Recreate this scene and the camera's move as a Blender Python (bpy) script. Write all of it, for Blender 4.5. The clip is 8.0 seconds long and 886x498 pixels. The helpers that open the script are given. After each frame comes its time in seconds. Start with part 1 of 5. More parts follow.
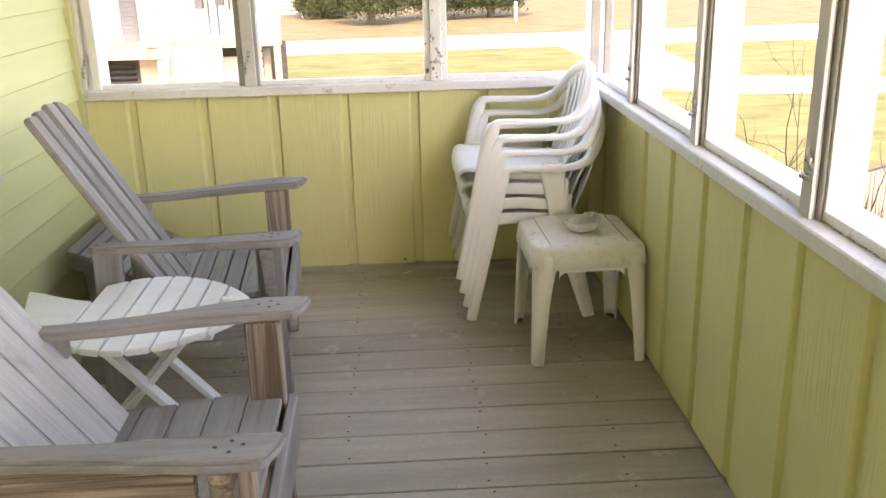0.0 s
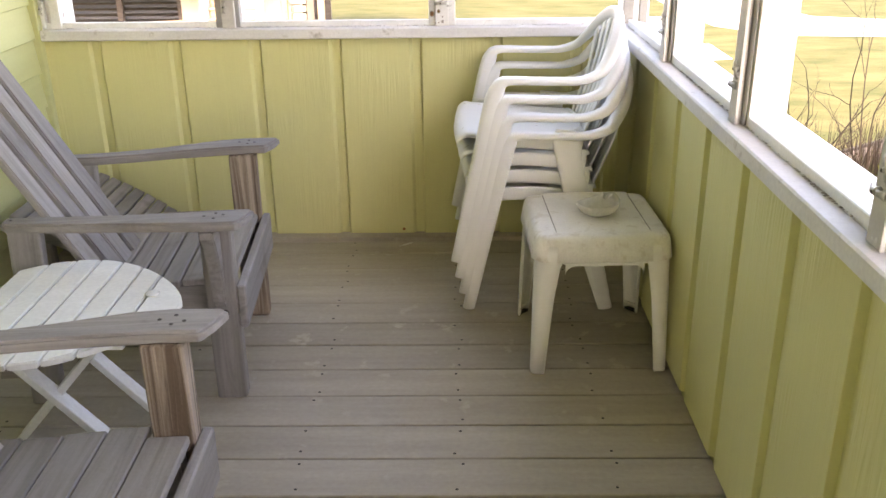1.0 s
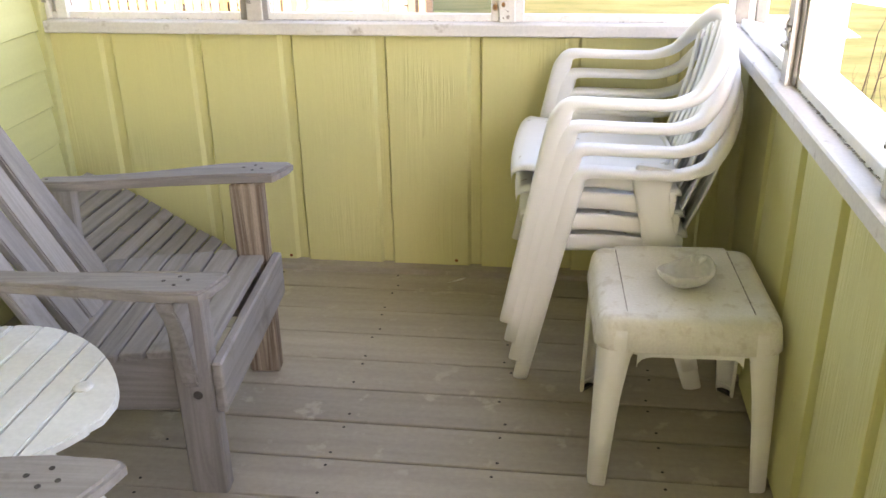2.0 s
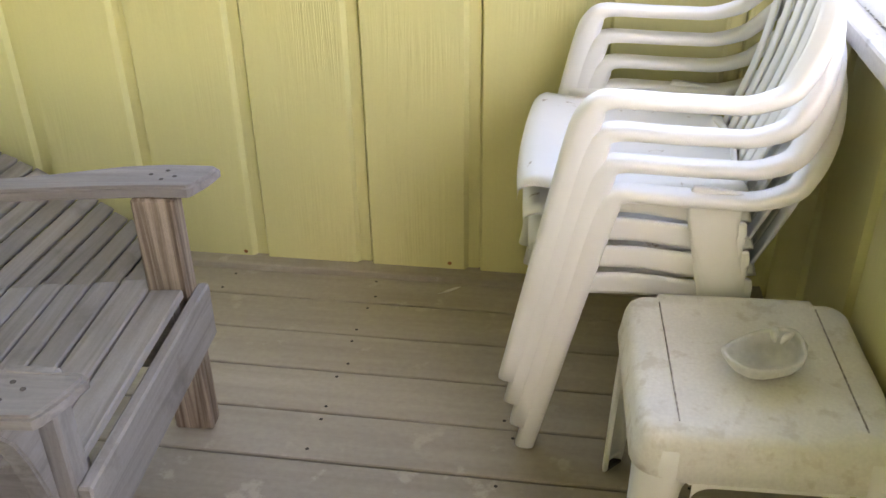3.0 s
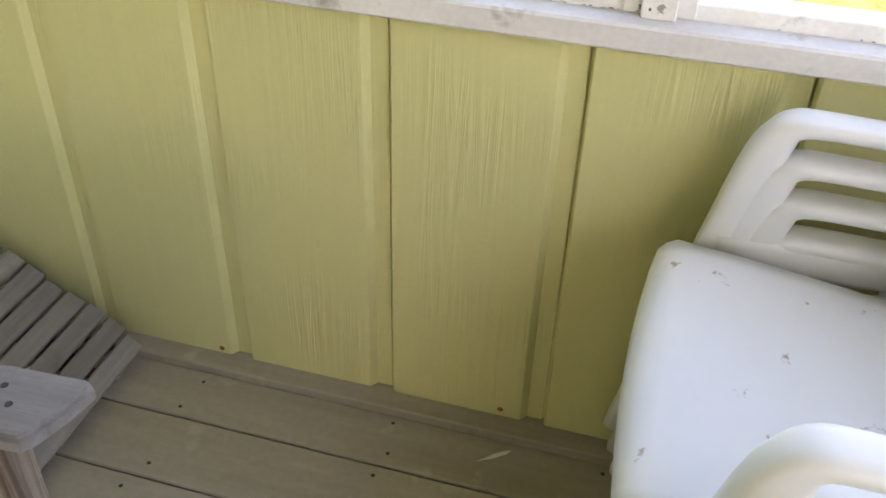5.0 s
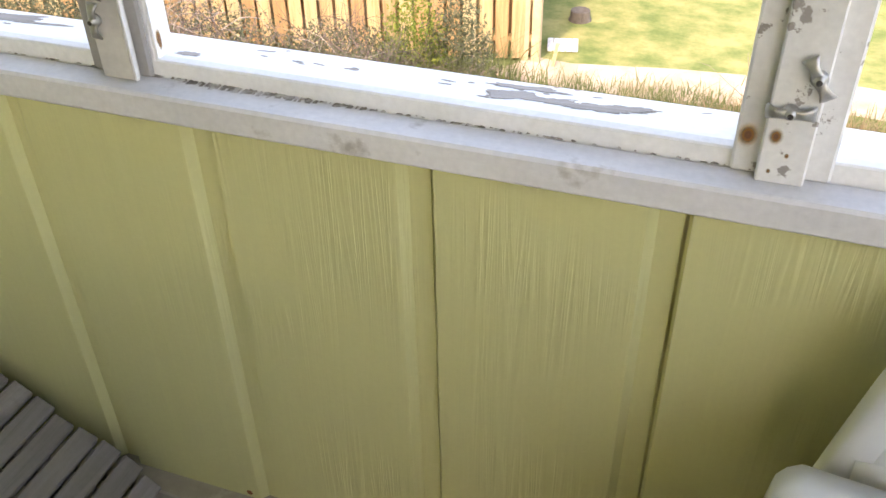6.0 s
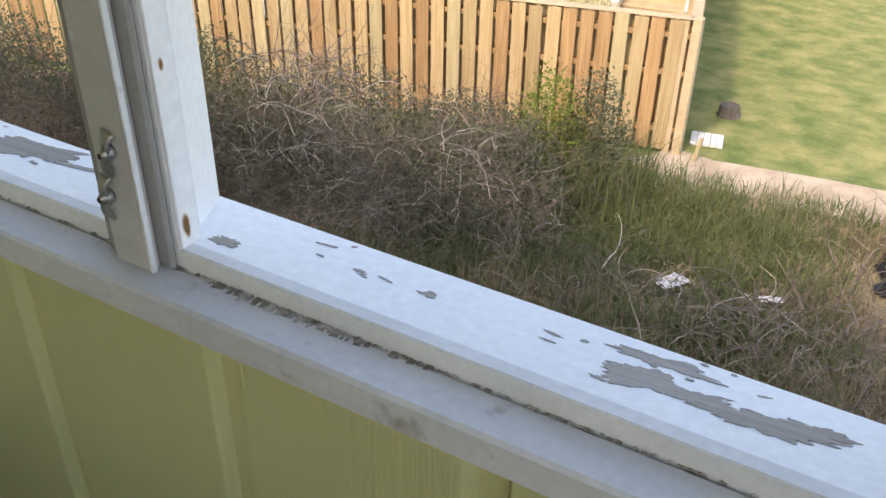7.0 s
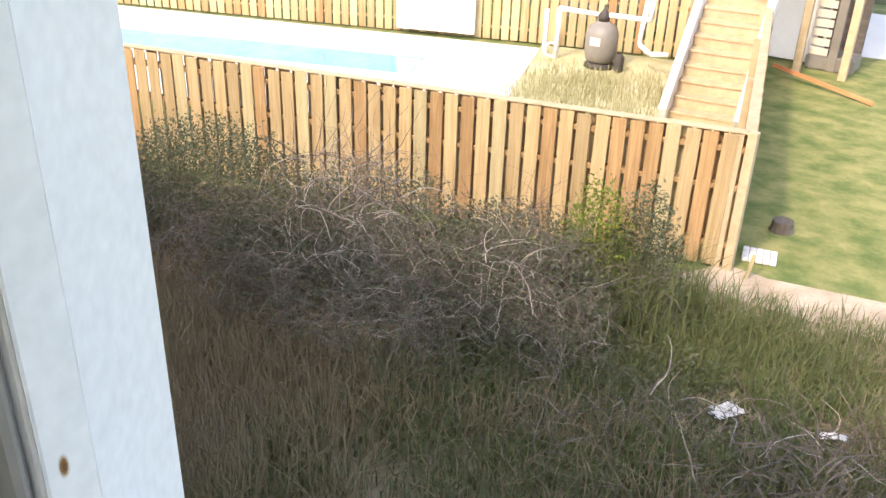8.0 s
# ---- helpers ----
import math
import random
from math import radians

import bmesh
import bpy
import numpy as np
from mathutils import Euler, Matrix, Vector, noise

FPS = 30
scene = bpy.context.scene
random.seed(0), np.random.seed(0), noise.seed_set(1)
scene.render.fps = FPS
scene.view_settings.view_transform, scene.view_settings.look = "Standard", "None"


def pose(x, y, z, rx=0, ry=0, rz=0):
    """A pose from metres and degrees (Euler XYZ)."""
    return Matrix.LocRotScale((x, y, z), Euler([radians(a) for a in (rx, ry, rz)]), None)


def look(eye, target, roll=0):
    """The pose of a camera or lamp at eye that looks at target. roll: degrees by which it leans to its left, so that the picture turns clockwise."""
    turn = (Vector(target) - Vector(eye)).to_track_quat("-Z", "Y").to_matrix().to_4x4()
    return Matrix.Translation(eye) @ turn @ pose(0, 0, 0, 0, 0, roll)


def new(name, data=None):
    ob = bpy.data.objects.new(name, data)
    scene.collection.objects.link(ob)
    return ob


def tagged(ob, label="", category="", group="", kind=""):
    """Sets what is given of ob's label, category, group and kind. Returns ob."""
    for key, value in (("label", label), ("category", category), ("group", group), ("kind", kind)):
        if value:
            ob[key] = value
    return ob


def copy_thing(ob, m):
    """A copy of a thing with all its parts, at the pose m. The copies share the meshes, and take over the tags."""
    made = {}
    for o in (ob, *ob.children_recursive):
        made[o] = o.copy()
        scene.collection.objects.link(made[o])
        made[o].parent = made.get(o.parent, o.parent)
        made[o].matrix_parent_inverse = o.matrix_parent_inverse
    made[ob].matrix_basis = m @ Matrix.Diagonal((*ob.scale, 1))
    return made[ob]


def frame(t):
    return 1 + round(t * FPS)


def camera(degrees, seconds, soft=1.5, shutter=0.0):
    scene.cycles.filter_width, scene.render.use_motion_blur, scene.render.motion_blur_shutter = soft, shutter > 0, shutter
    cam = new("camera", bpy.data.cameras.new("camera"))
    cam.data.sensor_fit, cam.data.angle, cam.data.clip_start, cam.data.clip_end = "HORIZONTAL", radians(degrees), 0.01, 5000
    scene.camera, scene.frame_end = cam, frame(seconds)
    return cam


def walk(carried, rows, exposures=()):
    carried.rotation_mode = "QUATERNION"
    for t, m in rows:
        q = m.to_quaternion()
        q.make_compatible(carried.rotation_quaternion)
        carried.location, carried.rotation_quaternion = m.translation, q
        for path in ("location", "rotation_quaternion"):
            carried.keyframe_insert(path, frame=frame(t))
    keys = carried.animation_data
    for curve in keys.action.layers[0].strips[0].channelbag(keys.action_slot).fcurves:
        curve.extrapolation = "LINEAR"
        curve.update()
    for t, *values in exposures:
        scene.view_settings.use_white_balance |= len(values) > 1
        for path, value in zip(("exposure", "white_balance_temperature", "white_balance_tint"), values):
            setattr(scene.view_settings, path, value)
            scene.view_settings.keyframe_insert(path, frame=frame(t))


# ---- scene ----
cam = camera(52.5, 8.0)
PATH = [
    (0, (0.228, -3.936, 1.39), (0.309, -2.041, 0.758), -1.4),
    (0.5, (0.373, -3.747, 1.38), (0.314, -1.859, 0.723), -1.7),
    (1, (0.432, -3.432, 1.363), (0.403, -1.584, 0.599), -0.7),
    (1.5, (0.492, -3.139, 1.344), (0.401, -1.302, 0.559), -0.5),
    (2, (0.558, -2.8, 1.355), (0.31, -0.995, 0.531), -1.0),
    (2.2, (0.553, -2.682, 1.36), (0.276, -0.905, 0.486), -1.3),
    (3.3, (0.529, -1.946, 1.31), (0.258, -0.265, 0.26), -0.4),
    (3.5, (0.571, -1.86, 1.329), (0.273, -0.211, 0.238), -0.4),
    (4, (0.529, -1.62, 1.321), (0.209, -0.025, 0.158), 0.5),
    (4.5, (0.446, -1.392, 1.329), (0.1, 0.179, 0.142), 1.4),
    (4.7, (0.426, -1.32, 1.319), (0.065, 0.252, 0.136), 1.8),
    (5.8, (0.362, -0.894, 1.339), (-0.196, 0.561, 0.086), -0.4),
    (6, (0.331, -0.852, 1.356), (-0.226, 0.647, 0.154), -1.3),
    (6.5, (0.261, -0.707, 1.344), (-0.353, 0.816, 0.202), 0.8),
    (7, (0.213, -0.497, 1.357), (-0.612, 0.959, 0.262), 1.1),
    (7.25, (0.136, -0.412, 1.361), (-0.742, 1.06, 0.333), 0.8),
    (7.5, (0.059, -0.326, 1.364), (-0.911, 1.11, 0.365), 0.4),
    (8, (-0.054, -0.154, 1.345), (-0.999, 1.346, 0.418), 2.0),
]

# exposure opens for the shaded porch and closes towards the garden
EXPOSURES = [(0.0, 3.46, 8900, 27), (1.0, 3.43, 8900, 27), (1.5, 3.54, 8900, 27), (2.2, 3.60, 8950, 26), (4.0, 3.50, 9050, 25), (4.5, 3.30, 8800, 24), (6.0, 2.93, 8350, 21), (6.5, 2.38, 8000, 20), (7.0, 2.0, 7650, 16), (7.5, 2.0, 7550, 15), (8.0, 2.22, 7500, 15)]
walk(cam, [(t, look(eye, target, roll)) for t, eye, target, roll in PATH], EXPOSURES)

# ---- world and sun ----
SUN_TO = Vector((-0.12, -1.0, 0.95)).normalized()
world = bpy.data.worlds.new("world")
scene.world = world
world.use_nodes = True
wn = world.node_tree.nodes
sky = wn.new("ShaderNodeTexSky")
sky.sky_type = "NISHITA"
sky.sun_disc = False
sky.sun_elevation = math.asin(SUN_TO.z)
sky.sun_rotation = math.atan2(SUN_TO.x, SUN_TO.y)
sky.air_density, sky.dust_density = 1.0, 2.0
world.node_tree.links.new(sky.outputs[0], wn["Background"].inputs[0])
wn["Background"].inputs[1].default_value = 0.15
sun_data = bpy.data.lights.new("sun", "SUN")
sun_data.energy, sun_data.angle, sun_data.color = 0.85, radians(4.0), (1.0, 0.91, 0.78)
sun = new("sun", sun_data)
sun.matrix_world = look(SUN_TO * 40, (0, 0, 0))


# ---- materials ----
def make_mat(name, low, high, rough=0.6, scale=(6, 6, 6), fine=60.0, bump=0.15, bump_dist=0.003,
             spread=0.12, metal=0.0, spot=None, spot_scale=3.0, spot_edge=(0.62, 0.68), detail=6.0, vary=0.0, spec=0.5, warp=0.0, grain=0.24, patchy=0.0):
    """Two-scale noise between two colours, an optional third colour in worn patches, and fine relief."""
    m = bpy.data.materials.new(name)
    m.use_nodes = True
    nt = m.node_tree
    n, link = nt.nodes, nt.links.new
    bsdf = n["Principled BSDF"]
    co = n.new("ShaderNodeTexCoord")
    info = n.new("ShaderNodeObjectInfo")
    shift = n.new("ShaderNodeVectorMath")
    shift.operation = "MULTIPLY_ADD"
    link(info.outputs["Random"], shift.inputs[0])
    shift.inputs[1].default_value = (7.0, 13.0, 5.0)
    link(co.outputs["Object"], shift.inputs[2])
    mp = n.new("ShaderNodeMapping")
    mp.inputs["Scale"].default_value = scale
    link(shift.outputs[0], mp.inputs["Vector"])
    big = n.new("ShaderNodeTexNoise")
    big.inputs["Scale"].default_value = 1.0
    big.inputs["Detail"].default_value = detail
    big.inputs["Roughness"].default_value = 0.62
    big.inputs["Distortion"].default_value = warp
    link(mp.outputs[0], big.inputs["Vector"])
    small = n.new("ShaderNodeTexNoise")
    small.inputs["Scale"].default_value = fine
    small.inputs["Detail"].default_value = 3.0
    link(shift.outputs[0], small.inputs["Vector"])
    ramp = n.new("ShaderNodeValToRGB")
    ramp.color_ramp.elements[0].position, ramp.color_ramp.elements[1].position = 0.5 - spread, 0.5 + spread
    ramp.color_ramp.elements[0].color, ramp.color_ramp.elements[1].color = (*low, 1), (*high, 1)
    link(big.outputs["Fac"], ramp.inputs[0])
    hsv = n.new("ShaderNodeHueSaturation")
    val = n.new("ShaderNodeMath")
    val.operation = "MULTIPLY_ADD"
    link(small.outputs["Fac"], val.inputs[0])
    val.inputs[1].default_value, val.inputs[2].default_value = grain, 1 - grain / 2
    rnd = n.new("ShaderNodeMath")
    rnd.operation = "MULTIPLY_ADD"
    link(info.outputs["Random"], rnd.inputs[0])
    rnd.inputs[1].default_value, rnd.inputs[2].default_value = vary, 1 - vary / 2
    mul = n.new("ShaderNodeMath")
    mul.operation = "MULTIPLY"
    link(val.outputs[0], mul.inputs[0])
    link(rnd.outputs[0], mul.inputs[1])
    link(mul.outputs[0], hsv.inputs["Value"])
    link(ramp.outputs[0], hsv.inputs["Color"])
    colour = hsv.outputs[0]
    if spot:
        patch = n.new("ShaderNodeTexNoise")
        patch.inputs["Scale"].default_value = spot_scale
        patch.inputs["Detail"].default_value = 8.0
        patch.inputs["Roughness"].default_value = 0.6
        link(shift.outputs[0], patch.inputs["Vector"])
        edge = n.new("ShaderNodeMapRange")
        edge.inputs[1].default_value, edge.inputs[2].default_value = spot_edge
        link(patch.outputs["Fac"], edge.inputs[0])
        mix = n.new("ShaderNodeMix")
        mix.data_type = "RGBA"
        link(edge.outputs[0], mix.inputs[0])
        link(colour, mix.inputs[6])
        mix.inputs[7].default_value = (*spot, 1)
        colour = mix.outputs[2]
    link(colour, bsdf.inputs["Base Color"])
    bsdf.inputs["Roughness"].default_value = rough
    bsdf.inputs["Metallic"].default_value = metal
    bsdf.inputs["Specular IOR Level"].default_value = spec
    if bump:
        add = n.new("ShaderNodeMath")
        add.operation = "MULTIPLY_ADD"
        link(small.outputs["Fac"], add.inputs[0])
        add.inputs[1].default_value = 0.12 if patchy else 0.35
        link(big.outputs["Fac"], add.inputs[2])
        if patchy:
            where = n.new("ShaderNodeTexNoise")
            where.inputs["Scale"].default_value = patchy
            link(shift.outputs[0], where.inputs["Vector"])
            show = n.new("ShaderNodeMapRange")
            show.inputs[1].default_value, show.inputs[2].default_value = 0.47, 0.66
            show.inputs[3].default_value = 0.06
            link(where.outputs["Fac"], show.inputs[0])
            scale_by = n.new("ShaderNodeMath")
            scale_by.operation = "MULTIPLY"
            link(add.outputs[0], scale_by.inputs[0])
            link(show.outputs[0], scale_by.inputs[1])
            add = scale_by
        bp = n.new("ShaderNodeBump")
        bp.inputs["Strength"].default_value, bp.inputs["Distance"].default_value = bump, bump_dist
        link(add.outputs[0], bp.inputs["Height"])
        link(bp.outputs[0], bsdf.inputs["Normal"])
    return m


YELLOW = make_mat("yellow_siding_paint", (0.615, 0.595, 0.291), (0.632, 0.612, 0.300), 0.5, (42, 42, 1.4), 140, 0.75, 0.006, 0.2, warp=2.4, spec=0.35, grain=0.06, patchy=4.0, detail=2.5)
LAP = make_mat("pale_yellow_lap_paint", (0.53, 0.54, 0.27), (0.575, 0.585, 0.295), 0.55, (2, 1.2, 20), 90, 0.2, 0.002, 0.2, grain=0.08)
TRIM = make_mat("white_trim_paint", (0.70, 0.70, 0.68), (0.80, 0.80, 0.79), 0.5, (9, 9, 9), 120, 0.2, 0.0015, 0.2, spot=(0.42, 0.40, 0.36), spot_scale=9, spot_edge=(0.66, 0.74))
PEEL = make_mat("peeling_stile_paint", (0.62, 0.62, 0.60), (0.76, 0.76, 0.74), 0.55, (9, 9, 9), 120, 0.3, 0.002, 0.2, spot=(0.30, 0.275, 0.25), spot_scale=42.0, spot_edge=(0.615, 0.64))
# weathered trim paint, darkened for the shade on room-facing sides of backlit posts
SHADED_STRIP = make_mat("weathered_shaded_stop_paint", (0.48, 0.46, 0.43), (0.57, 0.55, 0.52), 0.5, (4, 4, 14), 110, 0.3, 0.002, 0.2, spot=(0.66, 0.65, 0.62), spot_scale=16.0, spot_edge=(0.66, 0.72))
SHADED_STILE = make_mat("weathered_shaded_stile_paint", (0.27, 0.26, 0.25), (0.35, 0.34, 0.32), 0.6, (4, 4, 14), 110, 0.3, 0.002, 0.2, spot=(0.55, 0.54, 0.51), spot_scale=18.0, spot_edge=(0.68, 0.72))
SILL = make_mat("peeling_sill_paint", (0.80, 0.80, 0.80), (0.85, 0.85, 0.85), 0.5, (5, 5, 5), 90, 0.25, 0.002, 0.2, spot=(0.36, 0.33, 0.30), spot_scale=16.0, spot_edge=(0.70, 0.71))
GRIME = make_mat("grimy_rail_paint", (0.58, 0.57, 0.56), (0.72, 0.71, 0.70), 0.55, (3, 14, 14), 110, 0.3, 0.002, 0.18, spot=(0.40, 0.37, 0.34), spot_scale=17.0, spot_edge=(0.60, 0.72))
BAREWOOD = make_mat("bare_grey_sill_wood", (0.26, 0.225, 0.195), (0.42, 0.375, 0.34), 0.8, (2, 60, 60), 140, 0.5, 0.002, 0.2)
MILDEW = make_mat("mildewed_paint_joint", (0.20, 0.18, 0.155), (0.50, 0.48, 0.45), 0.8, (70, 70, 70), 160, 0.5, 0.003, 0.08)
FLOOR = make_mat("worn_grey_floor_paint", (0.300, 0.265, 0.214), (0.395, 0.358, 0.298), 0.55, (1.2, 14, 14), 70, 0.45, 0.003, 0.2, spot=(0.41, 0.372, 0.31), spot_scale=11, spot_edge=(0.60, 0.66), vary=0.2)
GREYWOOD = make_mat("weathered_grey_wood", (0.185, 0.169, 0.160), (0.315, 0.292, 0.278), 0.75, (1.6, 26, 26), 120, 0.6, 0.003, 0.24, vary=0.22, warp=1.5, spec=0.25, grain=0.16, spot=(0.15, 0.128, 0.112), spot_scale=5.5, spot_edge=(0.60, 0.78))
# weathered grey wood lightened for the window light on the broad chair's back
PALEWOOD = make_mat("window_lit_grey_wood", (0.33, 0.305, 0.285), (0.47, 0.440, 0.415), 0.7, (1.4, 24, 24), 110, 0.5, 0.003, 0.24, vary=0.16, warp=1.3, spec=0.25, grain=0.14, spot=(0.24, 0.21, 0.185), spot_scale=5.0, spot_edge=(0.62, 0.78))
BROWNWOOD = make_mat("bare_brown_wood_post", (0.125, 0.088, 0.062), (0.37, 0.30, 0.24), 0.75, (0.8, 26, 26), 120, 0.9, 0.004, 0.12, vary=0.1, warp=2.0, spec=0.25)
WHITEWOOD = make_mat("white_painted_wood", (0.68, 0.69, 0.66), (0.76, 0.77, 0.74), 0.5, (2, 14, 14), 90, 0.25, 0.0015, 0.2, vary=0.05)
PLASTIC = make_mat("white_resin_plastic", (0.775, 0.785, 0.765), (0.81, 0.82, 0.81), 0.36, (5, 5, 5), 60, 0.03, 0.001, 0.25, grain=0.03, spot=(0.42, 0.38, 0.31), spot_scale=13, spot_edge=(0.73, 0.80))
SCUFFED = make_mat("scuffed_resin_seat", (0.775, 0.785, 0.765), (0.81, 0.82, 0.81), 0.36, (5, 5, 5), 60, 0.03, 0.001, 0.25, grain=0.03, spot=(0.42, 0.36, 0.29), spot_scale=17, spot_edge=(0.635, 0.675))
DUSTY = make_mat("dusty_resin_plastic", (0.74, 0.735, 0.70), (0.80, 0.80, 0.775), 0.5, (14, 14, 14), 160, 0.1, 0.001, 0.2, spot=(0.655, 0.635, 0.585), spot_scale=30, spot_edge=(0.55, 0.66))
CERAMIC = make_mat("bleached_shell", (0.50, 0.51, 0.49), (0.68, 0.69, 0.67), 0.4, (18, 18, 18), 90, 0.3, 0.003, 0.15)
STEEL = make_mat("dull_metal_clip", (0.36, 0.35, 0.33), (0.52, 0.51, 0.48), 0.42, (60, 60, 60), 300, 0.2, 0.001, 0.2, metal=0.85)
RUST = make_mat("rust", (0.16, 0.05, 0.015), (0.36, 0.15, 0.04), 0.9, (80, 80, 80), 300, 0.4, 0.001, 0.2)
DARK = make_mat("dark_iron_and_hollow_shade", (0.03, 0.025, 0.02), (0.06, 0.05, 0.045), 0.7, (80, 80, 80), 300, 0.2, 0.001, 0.2)
CEILING = make_mat("grey_ceiling_boards", (0.40, 0.38, 0.34), (0.47, 0.45, 0.41), 0.7, (3, 3, 3), 60, 0.1, 0.002, 0.2)
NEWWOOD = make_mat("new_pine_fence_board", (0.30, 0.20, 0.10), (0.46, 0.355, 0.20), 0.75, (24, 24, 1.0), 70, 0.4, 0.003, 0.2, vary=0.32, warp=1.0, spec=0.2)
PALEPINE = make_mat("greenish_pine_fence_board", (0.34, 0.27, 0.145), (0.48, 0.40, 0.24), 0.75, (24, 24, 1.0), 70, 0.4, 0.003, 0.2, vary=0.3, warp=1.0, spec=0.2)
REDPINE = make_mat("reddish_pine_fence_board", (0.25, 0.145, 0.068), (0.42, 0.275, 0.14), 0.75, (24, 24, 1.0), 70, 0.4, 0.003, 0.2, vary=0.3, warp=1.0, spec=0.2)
DECKWOOD = make_mat("new_pine_lumber", (0.38, 0.285, 0.175), (0.48, 0.38, 0.25), 0.7, (6, 6, 6), 50, 0.3, 0.003, 0.2, vary=0.12, spec=0.2)
LAWN = make_mat("mown_lawn", (0.10, 0.138, 0.045), (0.25, 0.243, 0.10), 0.95, (2.2, 2.6, 1), 22, 0.8, 0.03, 0.14, detail=9, spec=0.1)
SCRUB = make_mat("scrub_earth", (0.19, 0.15, 0.095), (0.30, 0.245, 0.165), 0.95, (1.5, 1.5, 1.5), 14, 0.8, 0.05, 0.14, detail=9, spec=0.1)
PATCHLAWN = make_mat("patchy_roadside_grass", (0.072, 0.085, 0.030), (0.15, 0.138, 0.062), 0.95, (0.5, 1.1, 1), 16, 0.8, 0.03, 0.16, detail=9, spec=0.1)
SAND = make_mat("pale_sand", (0.31, 0.245, 0.175), (0.46, 0.38, 0.29), 0.95, (2, 2, 2), 30, 0.6, 0.03, 0.16, spec=0.1)
DORMANT = make_mat("dormant_tan_lawn", (0.10, 0.080, 0.044), (0.165, 0.130, 0.074), 0.95, (0.5, 1.0, 1), 9, 0.6, 0.03, 0.16, detail=9, spec=0.1)
YARD = make_mat("pale_straw_yard", (0.33, 0.31, 0.17), (0.52, 0.475, 0.31), 0.95, (1.5, 1.5, 1), 14, 0.8, 0.03, 0.18, detail=9, spec=0.1)
ROADM = make_mat("pale_shell_road", (0.52, 0.48, 0.42), (0.62, 0.59, 0.53), 0.95, (0.6, 0.6, 0.6), 8, 0.3, 0.02, 0.2, spec=0.1)
CONCRETE = make_mat("white_pool_concrete", (0.66, 0.64, 0.60), (0.74, 0.72, 0.69), 0.8, (1, 1, 1), 30, 0.2, 0.004, 0.2)
POOL = make_mat("blue_pool_shell", (0.20, 0.46, 0.62), (0.26, 0.54, 0.68), 0.4, (1, 1, 1), 20, 0.1, 0.004, 0.2)
WATER = make_mat("pool_water", (0.12, 0.36, 0.52), (0.17, 0.42, 0.58), 0.08, (3, 3, 3), 10, 0.2, 0.01, 0.2)
WHITEHOUSE = make_mat("white_vinyl_siding", (0.60, 0.60, 0.61), (0.68, 0.68, 0.68), 0.5, (2, 2, 8), 40, 0.1, 0.002, 0.2)
GREYLOUVER = make_mat("grey_louver_paint", (0.046, 0.05, 0.056), (0.07, 0.074, 0.08), 0.5, (4, 4, 4), 60, 0.1, 0.002, 0.2)
SHUTTER = make_mat("blue_grey_shutter_paint", (0.105, 0.12, 0.145), (0.135, 0.155, 0.185), 0.5, (4, 4, 4), 60, 0.1, 0.002, 0.2)
BEIGE = make_mat("beige_panel_paint", (0.52, 0.45, 0.36), (0.60, 0.53, 0.43), 0.6, (4, 4, 4), 60, 0.1, 0.002, 0.2)
POSTS_AND_SHADE = make_mat("dark_posts_and_under_shade", (0.06, 0.05, 0.045), (0.12, 0.10, 0.085), 0.7, (4, 4, 12), 60, 0.1, 0.002, 0.2)
TANK = make_mat("grey_filter_tank", (0.16, 0.145, 0.125), (0.22, 0.20, 0.175), 0.5, (4, 4, 4), 60, 0.1, 0.002, 0.2)
PVC = make_mat("white_pvc", (0.76, 0.76, 0.76), (0.80, 0.80, 0.80), 0.35, (4, 4, 4), 60, 0.05, 0.001, 0.2)
BLACKBAG = make_mat("black_plastic_sheet", (0.008, 0.008, 0.009), (0.018, 0.018, 0.02), 0.5, (14, 14, 14), 60, 0.8, 0.02, 0.2, spec=0.2)
PAPER = make_mat("white_litter", (0.50, 0.50, 0.49), (0.66, 0.65, 0.64), 0.7, (20, 20, 20), 60, 0.5, 0.01, 0.2)
REDPAINT = make_mat("red_sign_face", (0.52, 0.03, 0.04), (0.60, 0.05, 0.06), 0.4, (4, 4, 4), 60, 0.05, 0.001, 0.2)
REDWOOD = make_mat("orange_stained_board", (0.48, 0.17, 0.07), (0.60, 0.26, 0.12), 0.7, (2, 2, 8), 60, 0.2, 0.002, 0.2)
BARK = make_mat("oak_bark", (0.06, 0.05, 0.04), (0.14, 0.12, 0.10), 0.95, (8, 8, 2), 40, 0.8, 0.03, 0.2)
TWIG = make_mat("dry_grey_twig", (0.075, 0.055, 0.043), (0.20, 0.155, 0.13), 0.9, (2, 2, 2), 30, 0.2, 0.004, 0.14)
PALETWIG = make_mat("bleached_twig", (0.22, 0.185, 0.155), (0.44, 0.385, 0.335), 0.9, (2, 2, 2), 30, 0.2, 0.004, 0.14)
GLASS_BLUE = make_mat("pale_blue_door_paint", (0.42, 0.48, 0.58), (0.52, 0.58, 0.68), 0.45, (3, 3, 3), 60, 0.1, 0.001, 0.2)


